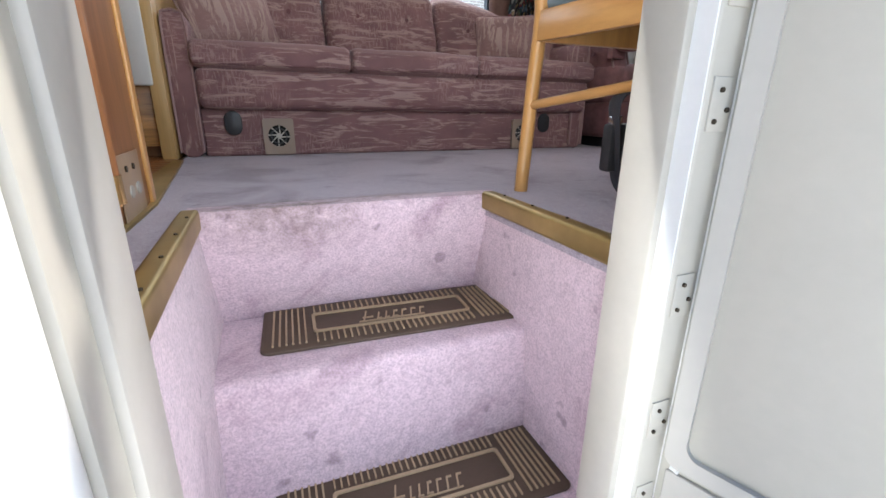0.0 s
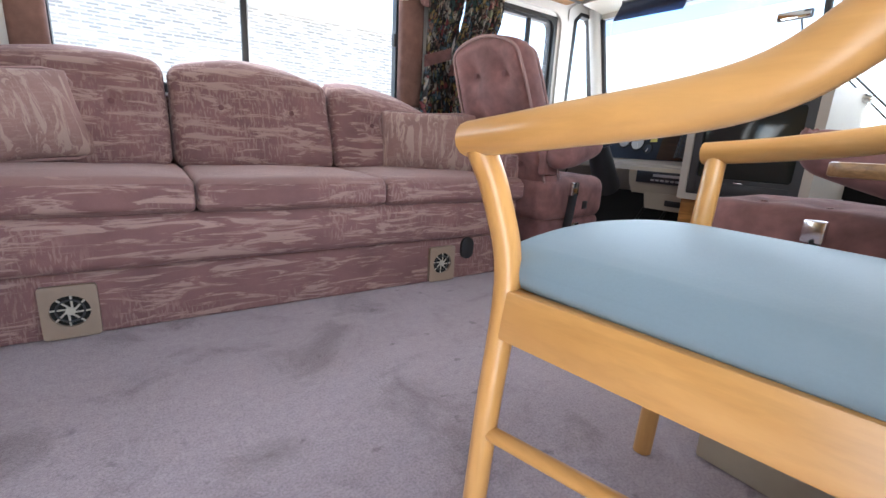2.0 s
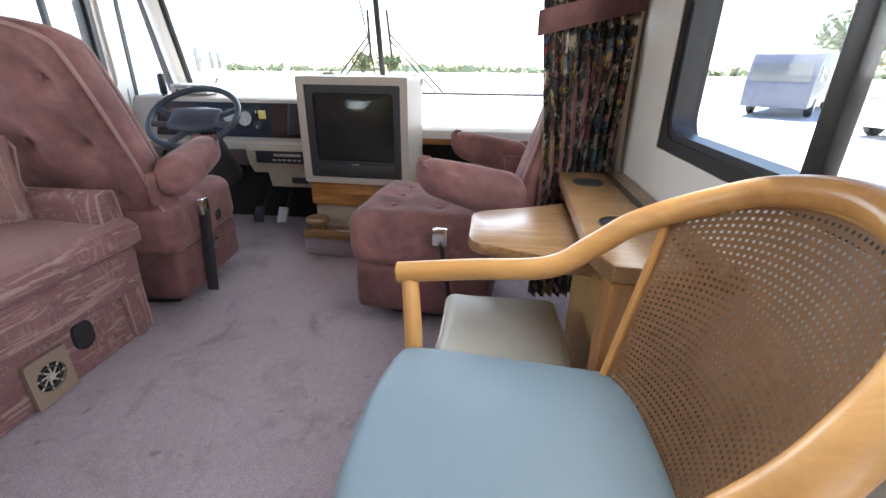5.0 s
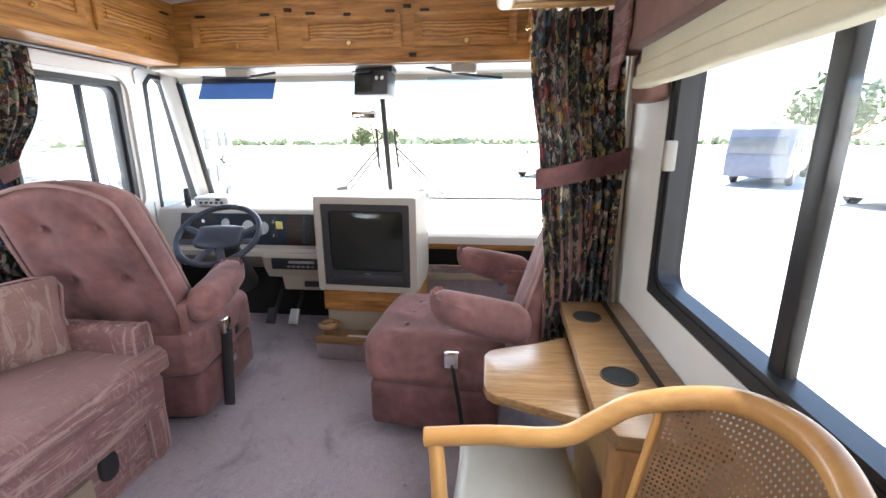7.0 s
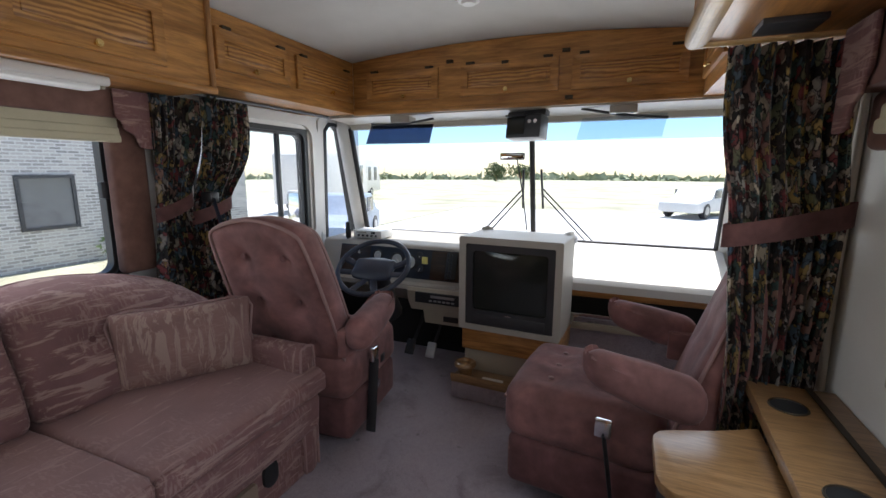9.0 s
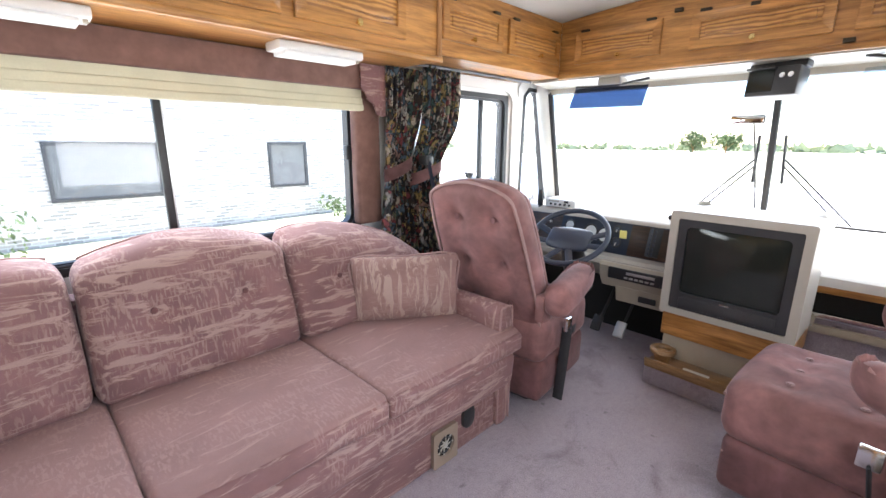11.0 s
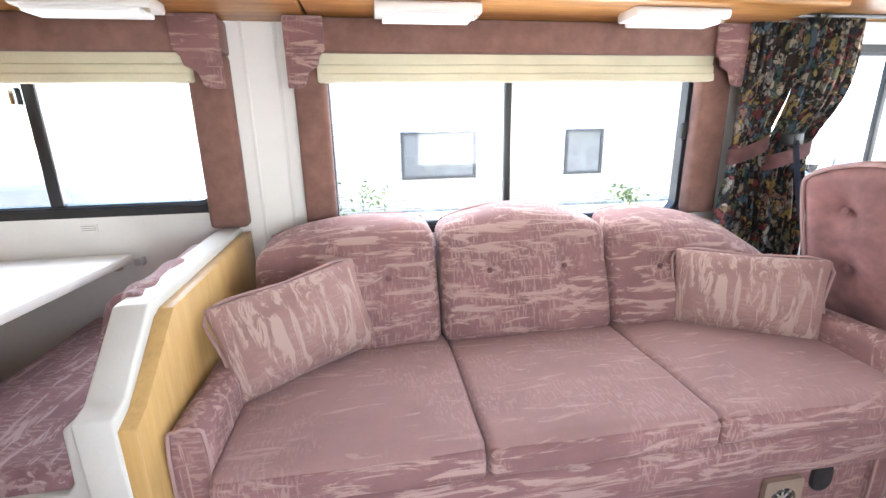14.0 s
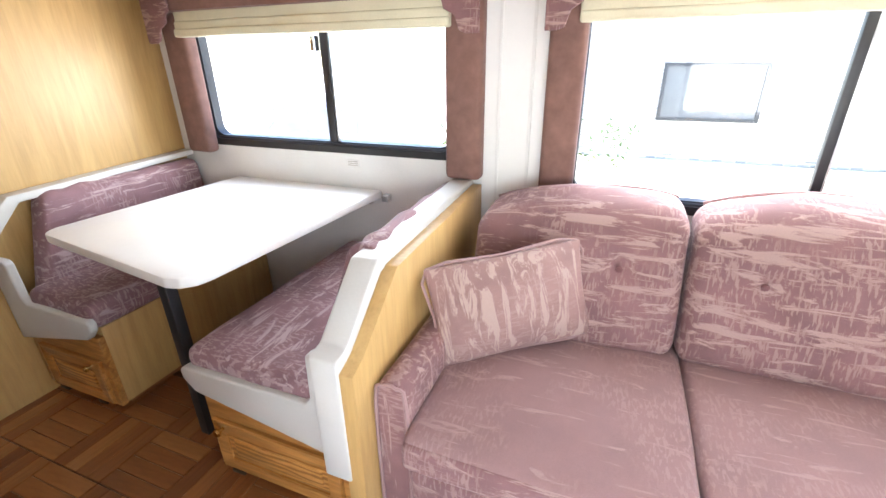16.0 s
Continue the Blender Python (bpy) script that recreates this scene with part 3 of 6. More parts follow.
part("sill", box(0.31, 1.0, 0.98, 1.09, -0.64, -0.56, 0.006), ALU, df)
part("flange", box(0.285, 0.392, 0.962, 0.99, -0.64, 1.8, 0.011, 3), ENAMEL, df, "white outer flange")
sk = thing("outer_skin", "glossy white outer wall of the motorhome", "vehicle wall", kind="structure")
so = bmesh.new()
box(XB, 0.295, 0.99, 1.018, -0.7, 1.9, bm=so)
box(1.0, XF, 0.99, 1.018, -0.7, 0.72, bm=so)
part("skin", so, ENAMEL, sk)
part("groove", box(-0.6, 0.3, 0.984, 0.992, 0.03, 0.045, 0.003), VINYL, sk)

dl = thing("entry_door", "open cream entry door with recessed inner panel, hinged on the door frame", "door", pose(1.016, 1.022, 0, 0, 0, -70))
part("leaf", box(0, 0.62, -0.022, 0.02, -0.6, 1.72, 0.006), CREAM, dl)
part("inner_frame", ring(rounded(0.006, 0.614, -0.25, 1.7, 0.02), rounded(0.03, 0.59, -0.226, 1.68, 0.02), "y", -0.03, -0.02), GREYBEIGE, dl, "grey-beige moulded edge strip")
part("lower_panel", box(0.01, 0.61, -0.028, -0.02, -0.59, -0.26, 0.004), GREYBEIGE, dl, "grey lower door panel")
part("hinge_strip", box(0.956, 1.012, 1.018, 1.043, -0.62, 1.78, 0.005, 3), CREAM, df, "white hinge strip with screws")
for z in (-0.42, -0.34, -0.2, -0.02, 0.2, 0.32, 0.62, 0.9, 1.3):
    part("hinge_leaf", box(0.964, 0.994, 1.0155, 1.0185, z - 0.01, z + 0.045, 0.001), CREAM, df)
    for dx_, dz in ((0.008, 0.0), (0.024, 0.012), (0.012, 0.032)):
        part("screw", disc((0.964 + dx_, 1.0145, z + dz), 0.0028, 0.003, "y", 8), BRONZE, df)

# pantry cabinet beside the door
pc = thing("pantry_cabinet", "tall reddish wood cabinet beside the entry steps", "cabinet")
part("side_panel", box(-0.4, 0.285, YR, 1.80, 0.0, 1.93, 0.004), PANEL_OAK, pc)
part("edge_strip", box(0.283, 0.292, 1.785, 1.815, 0.0, 1.93, 0.003), BEECH, pc, "pale wood edge strip")
op = thing("outlet_plate", "clear plastic covered beige socket plate on the cabinet side", "outlet")
part("plate", box(0.286, 0.289, 1.585, 1.74, 0.004, 0.125, 0.0012), plain("tan_plastic_plate", (0.36, 0.25, 0.16), 0.3), op)
for y in (1.635, 1.685):
    part("screw", disc((0.29, y, 0.098), 0.006, 0.004, "x", 8), BRONZE, op)
    part("socket", disc((0.29, y + 0.01, 0.055), 0.012, 0.004, "x", 10), GREYBEIGE, op)
gr = thing("grab_rail", "round varnished wooden grab rail with brass ends beside the door", "grab rail")
part("rail", tube([(0.31, 1.45, 0.11), (0.31, 1.45, 0.6), (0.31, 1.45, 1.3)], 0.016, 14, 2), PANEL_OAK, gr)
part("end_cap", disc((0.31, 1.45, 0.09), 0.018, 0.05, "z", 16, 0.004), BRASS, gr, "polished brass end")
part("bracket", tube([(0.285, 1.45, 0.1), (0.31, 1.45, 0.1)], 0.012, 10, 0), BRASS, gr)

# ---- windows ----


def sliding_window(name, hole, y, side, mullion, label, bar=0.025):
    """side +1: the room lies towards -y."""
    xa, xb, za, zb = hole
    w = thing(name, label, "window", kind="structure")
    ya, yb = (y - 0.012, y + 0.06) if side > 0 else (y - 0.06, y + 0.012)
    part("window_frame", ring(rounded(xa - 0.025, xb + 0.025, za - 0.025, zb + 0.025, 0.09, 8), rounded(xa + 0.03, xb - 0.03, za + 0.03, zb - 0.03, 0.06, 8), "y", ya, yb), BLACK, w)
    part("inner_track", ring(rounded(xa + 0.028, xb - 0.028, za + 0.028, zb - 0.028, 0.06, 8), rounded(xa + 0.045, xb - 0.045, za + 0.045, zb - 0.045, 0.05, 8), "y", ya + 0.02, yb - 0.005), DARK, w)
    mid = (ya + yb) / 2
    part("mullion", box(mullion - bar, mullion + bar, mid - 0.013, mid + 0.013, za, zb, 0.004), BLACK, w)
    part("sash_edge", box(mullion + bar - 0.002, mullion + bar + 0.007, mid - 0.008, mid + 0.008, za + 0.03, zb - 0.03, 0.002), ALU, w, "dull aluminium sash edge")
    part("track", box(xa + 0.03, xb - 0.03, ya + 0.01, yb - 0.008, za + 0.02, za + 0.04, 0.003), DARK, w)
    g = (ya + yb) / 2
    for x0, x1, dy in ((xa + 0.02, mullion, 0.008), (mullion, xb - 0.02, -0.008)):
        p = part("pane", box(x0, x1, g + dy - 0.002, g + dy + 0.002, za + 0.02, zb - 0.02), GLASS, w)
        p.visible_shadow = False
    return w


w1 = sliding_window("window_1", SOFA_WIN, YL + 0.015, 1, 1.272, "black framed sliding window behind the sofa", 0.014)
part("latch", box(2.07, 2.1, YL + 0.0, YL + 0.03, 1.13, 1.2, 0.004), DARK, w1)
w2 = sliding_window("window_2", DIN_WIN, YL + 0.015, 1, -0.5, "black framed sliding window beside the dinette", 0.02)
part("latch", box(-0.54, -0.52, YL - 0.01, YL + 0.03, 1.3, 1.36, 0.004), CHROME, w2)
w3 = sliding_window("window_3", DOOR_WIN, YR - 0.015, -1, 1.61, "black framed sliding window on the door side", 0.02)
part("latch", box(2.1, 2.118, YR - 0.02, YR + 0.01, 1.12, 1.2, 0.005), GREYBEIGE, w3)
w4 = sliding_window("window_4", CAB_WIN, YL + 0.015, 1, 3.145, "black framed sliding window beside the driver", 0.014)
part("inner_rim", ring(rounded(2.42, 3.5, 0.72, 1.615, 0.16, 8), rounded(2.475, 3.425, 0.775, 1.555, 0.1, 8), "y", YL - 0.02, YL + 0.0), ENAMEL, w4, "white moulded rim")
w5 = thing("window_5", "slanted quarter window by the windscreen post", "window", kind="structure")
qo = [(3.54, 0.7), (3.93, 0.66), (3.97, 0.74), (3.79, 1.56), (3.75, 1.6), (3.62, 1.6), (3.56, 1.54)]
qi = [(3.565, 0.73), (3.905, 0.69), (3.935, 0.75), (3.762, 1.545), (3.735, 1.575), (3.63, 1.575), (3.59, 1.53)]
part("window_frame", ring(qo, qi, "y", YL - 0.015, YL + 0.05), BLACK, w5)
part("post_cover", ring([(3.5, 0.64), (4.03, 0.58), (4.04, 0.74), (4.0, 1.66), (3.75, 1.67), (3.6, 1.67), (3.5, 1.6)], qo, "y", YL - 0.01, YL + 0.02), ENAMEL, w5)
pq = part("pane", prism(qi, "y", YL + 0.02, YL + 0.024), GLASS, w5)
pq.visible_shadow = False


# windscreen, leaning back
def ws(y, s, off=0.0):
    """A point of the windscreen: s 0 at its foot, 1 at its head."""
    return (3.97 - 0.2 * s + off, y, 0.78 + 0.785 * s)


def ws_bar(y0, s0, y1, s1, r):
    return tube([ws(y0, s0), ws((y0 + y1) / 2, (s0 + s1) / 2), ws(y1, s1)], r, 8, 0)


wsc = thing("windscreen", "wide two-pane windscreen with black rubber seal and tinted top", "window", kind="structure")
for y0, y1 in ((1.16, 2.25), (2.27, 3.62)):
    g = bmesh.new()
    g.faces.new([g.verts.new(ws(y, s)) for y, s in ((y0, 0), (y1, 0), (y1, 0.84), (y0, 0.84))])
    bmesh.ops.solidify(g, geom=g.faces[:], thickness=0.005)
    p = part("pane", g, GLASS, wsc)
    p.visible_shadow = False
    g = bmesh.new()
    g.faces.new([g.verts.new(ws(y, s)) for y, s in ((y0, 0.843), (y1, 0.843), (y1, 1), (y0, 1))])
    bmesh.ops.solidify(g, geom=g.faces[:], thickness=0.005)
    p = part("tinted_band", g, TINT, wsc, "blue tinted top band")
    p.visible_shadow = False
part("mullion", ws_bar(2.26, 0, 2.26, 1, 0.018), BLACK, wsc)
for y in (1.14, 3.63):
    part("seal", ws_bar(y, 0, y, 1.0, 0.02), BLACK, wsc)
    part("post", tube([ws(y + (0.06 if y > 2 else -0.05), -0.2), ws(y + (0.06 if y > 2 else -0.05), 1.1)], 0.055, 10, 0), ENAMEL, wsc, "white windscreen post")
part("seal", ws_bar(1.14, 0, 3.63, 0, 0.014), BLACK, wsc)
part("seal", ws_bar(1.14, 1, 3.63, 1, 0.014), BLACK, wsc)
structure("wall_front", box(XF + 0.03, XF + 0.1, 1.02, 3.81, -0.5, 0.77), GREYBEIGE, "front bulkhead below the windscreen", "wall")
structure("wall_front_head", box(3.76, 3.87, 1.02, 3.81, 1.56, 2.05), WALL, "bulkhead above the windscreen", "wall")
structure("header_board", prism([(3.49, 1.617), (3.757, 1.617), (3.757, 1.552), (3.735, 1.552), (3.725, 1.585), (3.49, 1.605)], "y", 1.12, 3.6), CREAM, "cream board under the front cabinets", "trim")
for y in (2.18, 2.36):
    wp = thing("windscreen_wiper", "black windscreen wiper outside the glass", "wiper")
    sgn = -1 if y < 2.26 else 1
    part("blade", tube([ws(y - 0.02 * sgn, 0.28, 0.05), ws(y - 0.03 * sgn, 0.62, 0.05)], 0.008, 6, 0), BLACK, wp)
    part("arm", tube([ws(y + sgn * 0.33, -0.02, 0.06), ws(y - 0.02 * sgn, 0.45, 0.06)], 0.0055, 6, 0), BLACK, wp)
    part("rod", tube([ws(y + sgn * 0.28, -0.02, 0.06), ws(y - 0.02 * sgn, 0.4, 0.06)], 0.005, 6, 0), BLACK, wp)

# ---- window surrounds ----


def surround(name, xa, xb, y, side, legs, foot, head, top, label):
    """A padded window surround: header, two legs, scalloped corners and a folded shade."""
    t = thing(name, label, "window valance")
    d = 0.115 * -side
    part("header", box(xa, xb, y, y + d, head, top, 0.008), PLUSH_TRIM, t)
    for x0, x1, f in legs:
        part("leg", box(x0, x1, y, y + d * 0.6, f, head + 0.002, 0.02, 3), PLUSH_TRIM, t)
    for (x0, x1, f), s in zip(legs, (1, -1)):
        w = x1 - x0 + 0.015
        e = x0 - 0.006 if s > 0 else x1 + 0.006
        drop = top - 0.235
        pts = [(e, top), (e + s * w, top), (e + s * w, top - 0.11), (e + s * w * 0.85, top - 0.13), (e + s * w * 0.8, top - 0.16), (e + s * w * 0.55, top - 0.18), (e + s * w * 0.45, drop + 0.01), (e + s * w * 0.3, drop), (e, drop)]
        part("corner_piece", prism(pts, "y", y - 0.004 * side + d - 0.012 * side, y - 0.004 * side + d, 0.004), VELOUR, t, "scalloped velvet corner piece")
    xs0, xs1 = legs[0][1] - 0.03, legs[1][0] + 0.03
    yy = y + d * 0.55
    for z0, z1, dd in ((head - 0.04, head + 0.03, 0.004), (head - 0.075, head - 0.035, 0.012), (head - 0.098, head - 0.066, 0.02)):
        part("shade_fold", soft_box(xs0, xs1, yy - 0.012 - (dd if side > 0 else 0), yy + 0.012 + (dd if side < 0 else 0), z0, z1, 0.008, 8, lump=0.004, seed=z0), SHADE_CLOTH, t, "folded cream woven shade")
    return t


surround("window_valance", 0.415, 2.235, YL, 1, ((0.425, 0.545, 0.80), (2.09, 2.235, 0.80)), 0.8, 1.462, 1.575, "rose-brown padded surround of the sofa window")
surround("window_valance", -1.29, 0.205, YL, 1, ((-1.29, -1.15, 0.86), (0.065, 0.205, 0.835)), 0.8, 1.462, 1.575, "rose-brown padded surround of the dinette window")
surround("window_valance", 1.0, 2.26, YR, -1, ((1.0, 1.1, 1.25), (2.13, 2.26, 1.3)), 1.3, 1.43, 1.575, "rose-brown padded header over the door-side window")
ws_strip = thing("wall_strip", "white ribbed wall panel between the windows", "wall panel", kind="structure")
part("panel", box(0.2, 0.43, YL - 0.012, YL, 0.0, 1.58), WHITE, ws_strip)
for x in (0.25, 0.365):
    part("rib", box(x, x + 0.012, YL - 0.017, YL - 0.011, 0.6, 1.58, 0.002), WALL, ws_strip)

# ---- curtains ----


def curtain(name, cx, cy, dx, dy, width, z0, z1, waist, pinch, folds, label, seed, pull=0.0, foot=1.0):
    """A gathered curtain: its folds run along (dx, dy); pinched by a band at the waist."""
    t = thing(name, label, "curtain")
    b = bmesh.new()
    nx, nz = folds * 8, 40
    rows = []
    rng = random.Random(seed)
    ph = [rng.uniform(-0.6, 0.6) for _ in range(folds + 1)]
    for j in range(nz + 1):
        z = z0 + (z1 - z0) * j / nz
        g = math.exp(-((z - waist) / 0.2) ** 2) if waist else 0
        row = []
        for i in range(nx + 1):
            u = i / nx
            low = min(1.0, max(0.0, (waist - z) / 0.35))
            w = width * (1 - pinch * g) * (1 + (foot - 1) * low)
            a = 0.022 * (1 - 0.35 * g) * math.sin(u * folds * 6.283 + ph[int(u * folds)] + 0.5 * math.sin(z * 3 + seed))
            a += 0.008 * math.sin(u * folds * 13.1 + z * 4 + seed)
            s = (u - 0.5) * w - pinch * g * width * 0.25 - pull * (g if z > waist else 1)
            row.append(b.verts.new((cx + dx * s - dy * a, cy + dy * s + dx * a, z)))
        rows.append(row)
    for r0, r1 in zip(rows, rows[1:]):
        for i in range(nx):
            b.faces.new((r0[i], r0[i + 1], r1[i + 1], r1[i]))
    bmesh.ops.solidify(b, geom=b.faces[:], thickness=0.003)
    part("cloth", b, FLORAL, t)
    if waist:
        w = width * (1 - pinch)
        s0, s1 = -w / 2 - pinch * width * 0.25 - 0.012 - pull, w / 2 - pinch * width * 0.25 + 0.02 - pull
        bb = bmesh.new()
        loop = []
        for k in range(25):
            a = 6.2832 * k / 24
            s = (s0 + s1) / 2 + (s1 - s0) / 2 * math.cos(a)
            o = 0.042 * math.sin(a)
            loop.append((cx + dx * s - dy * o, cy + dy * s + dx * o, 0.035 * math.cos(a)))
        lo = [bb.verts.new((x, y, waist - 0.035 + k)) for x, y, k in loop[:-1]]
        hi = [bb.verts.new((x, y, waist + 0.03 + k)) for x, y, k in loop[:-1]]
        for k in range(24):
            bb.faces.new((lo[k], lo[(k + 1) % 24], hi[(k + 1) % 24], hi[k]))
        bmesh.ops.solidify(bb, geom=bb.faces[:], thickness=0.006)
        part("tie_band", bb, PLUSH, t, "rose velvet tie band")
    return t


curtain("curtain", 2.36, 1.3, 0.15, -0.99, 0.3, 0.2, 1.58, 1.11, 0.08, 8, "dark floral curtain tied with a rose band beside the passenger seat", 3, -0.04, 0.75)
curtain("curtain", 2.345, 3.6, 0.99, 0.1, 0.25, 0.45, 1.58, 1.09, 0.35, 7, "dark floral curtain tied back beside the driver seat", 5, 0.035, 1.1)
curtain("curtain", 2.635, 3.62, 0.99, 0.1, 0.31, 0.45, 1.615, 1.06, 0.28, 7, "dark floral curtain tied back beside the driver seat", 8, 0.12, 0.9)
ct = thing("curtain_track", "dark curtain rail below the side cabinet", "curtain rail")
part("rail", tube([(2.34, 3.6, 1.608), (2.9, 3.6, 1.612), (3.46, 3.6, 1.612)], 0.009, 8, 2), DARK, ct)
sbt = thing("shoulder_belt", "dark blue shoulder belt hanging beside the driver curtain", "seat belt")
part("strap", tube([(2.42, 3.5, 1.12), (2.46, 3.48, 0.9), (2.52, 3.46, 0.66), (2.52, 3.46, 0.4)], 0.022, 8, 4, None, None, 0.12), NAVY, sbt)
part("anchor", box(2.4, 2.45, 3.49, 3.56, 1.1, 1.15, 0.008), BLACK, sbt, "black plastic belt anchor")
lin = thing("curtain_lining", "white lining hanging behind the passenger curtain", "curtain")
part("sheet", soft_box(2.42, 2.62, 1.105, 1.125, 0.62, 1.58, 0.008, 5, lump=0.01), LINING, lin)
part("cord", tube([(2.44, 1.13, 0.66), (2.43, 1.14, 1.0), (2.42, 1.13, 1.5)], 0.004, 6, 3), BEIGE, lin)

# ---- overhead cabinets ----


def cabinet_door(parent, u0, u1, z0, z1, place, knob, wood_m, knob_up=False):
    """A framed oak door on a cabinet face; place turns (u, out, z) into world space."""
    fr = 0.045
    b = bmesh.new()
    o, i = rounded(u0, u1, z0, z1, 0.006, 2), rounded(u0 + fr, u1 - fr, z0 + fr, z1 - fr, 0.004, 2)
    fm_ = ring(o, i, "y", 0.0, 0.016)
    bmesh.ops.bevel(fm_, geom=[e for e in fm_.edges if e.calc_length() > 0.05], offset=0.004, segments=2, affect="EDGES")
    for bm in (fm_,):
        bmesh.ops.transform(bm, matrix=place, verts=bm.verts)
    d = part("door", fm_, wood_m, parent)
    pb = box(u0 + fr - 0.002, u1 - fr + 0.002, 0.001, 0.008, z0 + fr - 0.002, z1 - fr + 0.002, 0.003)
    box(u0 + fr + 0.02, u1 - fr - 0.02, 0.004, 0.013, z0 + fr + 0.02, z1 - fr - 0.02, 0.006, bm=pb)
    bmesh.ops.transform(pb, matrix=place, verts=pb.verts)
    part("panel", pb, OAK_PANEL[wood_m.name], d)
    if knob is not None:
        kb = disc((knob, 0.024, z0 + 0.022 if not knob_up else z1 - 0.022), 0.005, 0.02, "y", 10)
        disc((knob, 0.038, z0 + 0.022 if not knob_up else z1 - 0.022), 0.013, 0.014, "y", 14, 0.004, bm=kb)
        bmesh.ops.transform(kb, matrix=place, verts=kb.verts)
        part("knob", kb, BRASS, d, "polished brass knob")
    for u in (u0 + 0.06, u1 - 0.06):
        hb = box(u - 0.025, u + 0.025, 0.0, 0.02, (z1 - 0.002) if not knob_up else z0 - 0.01, (z1 + 0.012) if not knob_up else z0 + 0.004, 0.002)
        bmesh.ops.transform(hb, matrix=place, verts=hb.verts)
        part("hinge", hb, BRONZE, d, "dark bronze hinge")


FRONT = Matrix(((0, -1, 0, 3.47), (-1, 0, 0, 0), (0, 0, 1, 0), (0, 0, 0, 1)))
fc = thing("front_cabinet", "oak overhead cabinet with three doors above the windscreen", "cabinet")
pts = [(1.2, 1.618), (3.39, 1.618)] + [(3.39 - 2.19 * i / 14, 1.996 - 0.09 * ((3.39 - 2.19 * i / 14 - 2.42) / 1.3) ** 2) for i in range(15)]
part("body", prism(pts, "x", 3.47, 3.758), OAK_Y, fc)
for y0, y1, k in ((2.775, 3.28, 3.0), (2.06, 2.63, 2.35), (1.43, 1.99, 1.70)):
    cabinet_door(fc, -y1, -y0, 1.69, 1.868, FRONT, -k, OAK_Y)
part("lower_rail", box(3.462, 3.475, 1.36, 3.39, 1.612, 1.64, 0.003), OAK_Y, fc)
for y, z in ((2.7, 1.895), (2.025, 1.895), (2.36, 1.862), (2.0, 1.652)):
    part("label", box(3.451, 3.471, y - 0.02, y + 0.02, z - 0.009, z + 0.009, 0.002), BRONZE, fc, "small dark plate")
SIDE = Matrix(((1, 0, 0, 0), (0, -1, 0, 3.39), (0, 0, 1, 0), (0, 0, 0, 1)))
sc = thing("side_cabinet", "oak overhead cabinet above the driver window", "cabinet")
part("body", box(2.34, 3.468, 3.39, YL, 1.622, 1.945), OAK_X, sc)
cabinet_door(sc, 2.4, 2.86, 1.694, 1.872, SIDE, 2.6, OAK_X)
cabinet_door(sc, 2.915, 3.44, 1.694, 1.872, SIDE, 3.2, OAK_X)
SIDE_R = Matrix(((1, 0, 0, 0), (0, 1, 0, 1.36), (0, 0, 1, 0), (0, 0, 0, 1)))
scr = thing("side_cabinet", "oak overhead cabinet above the passenger seat", "cabinet")
part("body", box(2.34, 3.468, YR, 1.36, 1.622, 1.92), OAK_X, scr)
cabinet_door(scr, 2.4, 2.86, 1.694, 1.872, SIDE_R, 2.6, OAK_X)
cabinet_door(scr, 2.915, 3.44, 1.694, 1.872, SIDE_R, 3.2, OAK_X)
LEFTC = Matrix(((1, 0, 0, 0), (0, -1, 0, 3.34), (0, 0, 1, 0), (0, 0, 0, 1)))
lc = thing("overhead_cabinet", "long oak overhead cabinet with rounded end above the sofa", "cabinet")
part("body", prism(rounded(3.34, YL, 1.578, 1.95, 0.014, 3), "x", 0.5, 2.335, 0.012, 3), OAK_X, lc)
part("end_moulding", prism(rounded(2.322, 2.348, 3.326, 3.352, 0.011, 3), "z", 1.574, 1.95), OAK_Z, lc)
part("lip", prism(rounded(3.322, 3.346, 1.572, 1.602, 0.01, 3), "x", 0.5, 2.345), OAK_X, lc)
for k, (u0, u1) in enumerate(((0.55, 1.04), (1.09, 1.58), (1.63, 2.13))):
    cabinet_door(lc, u0, u1, 1.64, 1.87, LEFTC, (u0 + u1) / 2, OAK_X)
lc2 = thing("overhead_cabinet", "oak overhead cabinet above the dinette", "cabinet")
part("body", prism(rounded(3.34, YL, 1.578, 1.95, 0.014, 3), "x", XB + 0.005, 0.495, 0.012, 3), OAK_X, lc2)
for u0, u1 in ((-1.3, -0.75), (-0.7, -0.15), (-0.1, 0.42)):
    cabinet_door(lc2, u0, u1, 1.64, 1.87, LEFTC, (u0 + u1) / 2, OAK_X)
RIGHTC = Matrix(((1, 0, 0, 0), (0, 1, 0, 1.53), (0, 0, 1, 0), (0, 0, 0, 1)))
rc = thing("overhead_cabinet", "oak overhead cabinet with pale rounded edge over the door-side window", "cabinet")
part("body", box(1.02, 2.325, YR, 1.525, 1.585, 1.945, 0.012), OAK_X, rc)
part("pale_edge", prism(rounded(1.5, 1.556, 1.575, 1.63, 0.02, 4), "x", 1.02, 2.335, 0.01, 2), BIRCH, rc, "pale varnished rounded edge")
part("end_edge", prism(rounded(2.3, 2.335, 1.575, 1.63, 0.015, 4), "y", YR, 1.54), BIRCH, rc)
cabinet_door(rc, 1.1, 1.68, 1.64, 1.87, RIGHTC, 1.39, OAK_X)
cabinet_door(rc, 1.72, 2.27, 1.64, 1.87, RIGHTC, 2.0, OAK_X)
part("switch_panel", box(2.14, 2.24, 1.3, 1.42, 1.572, 1.588, 0.003), DARK, rc, "black switch panel")


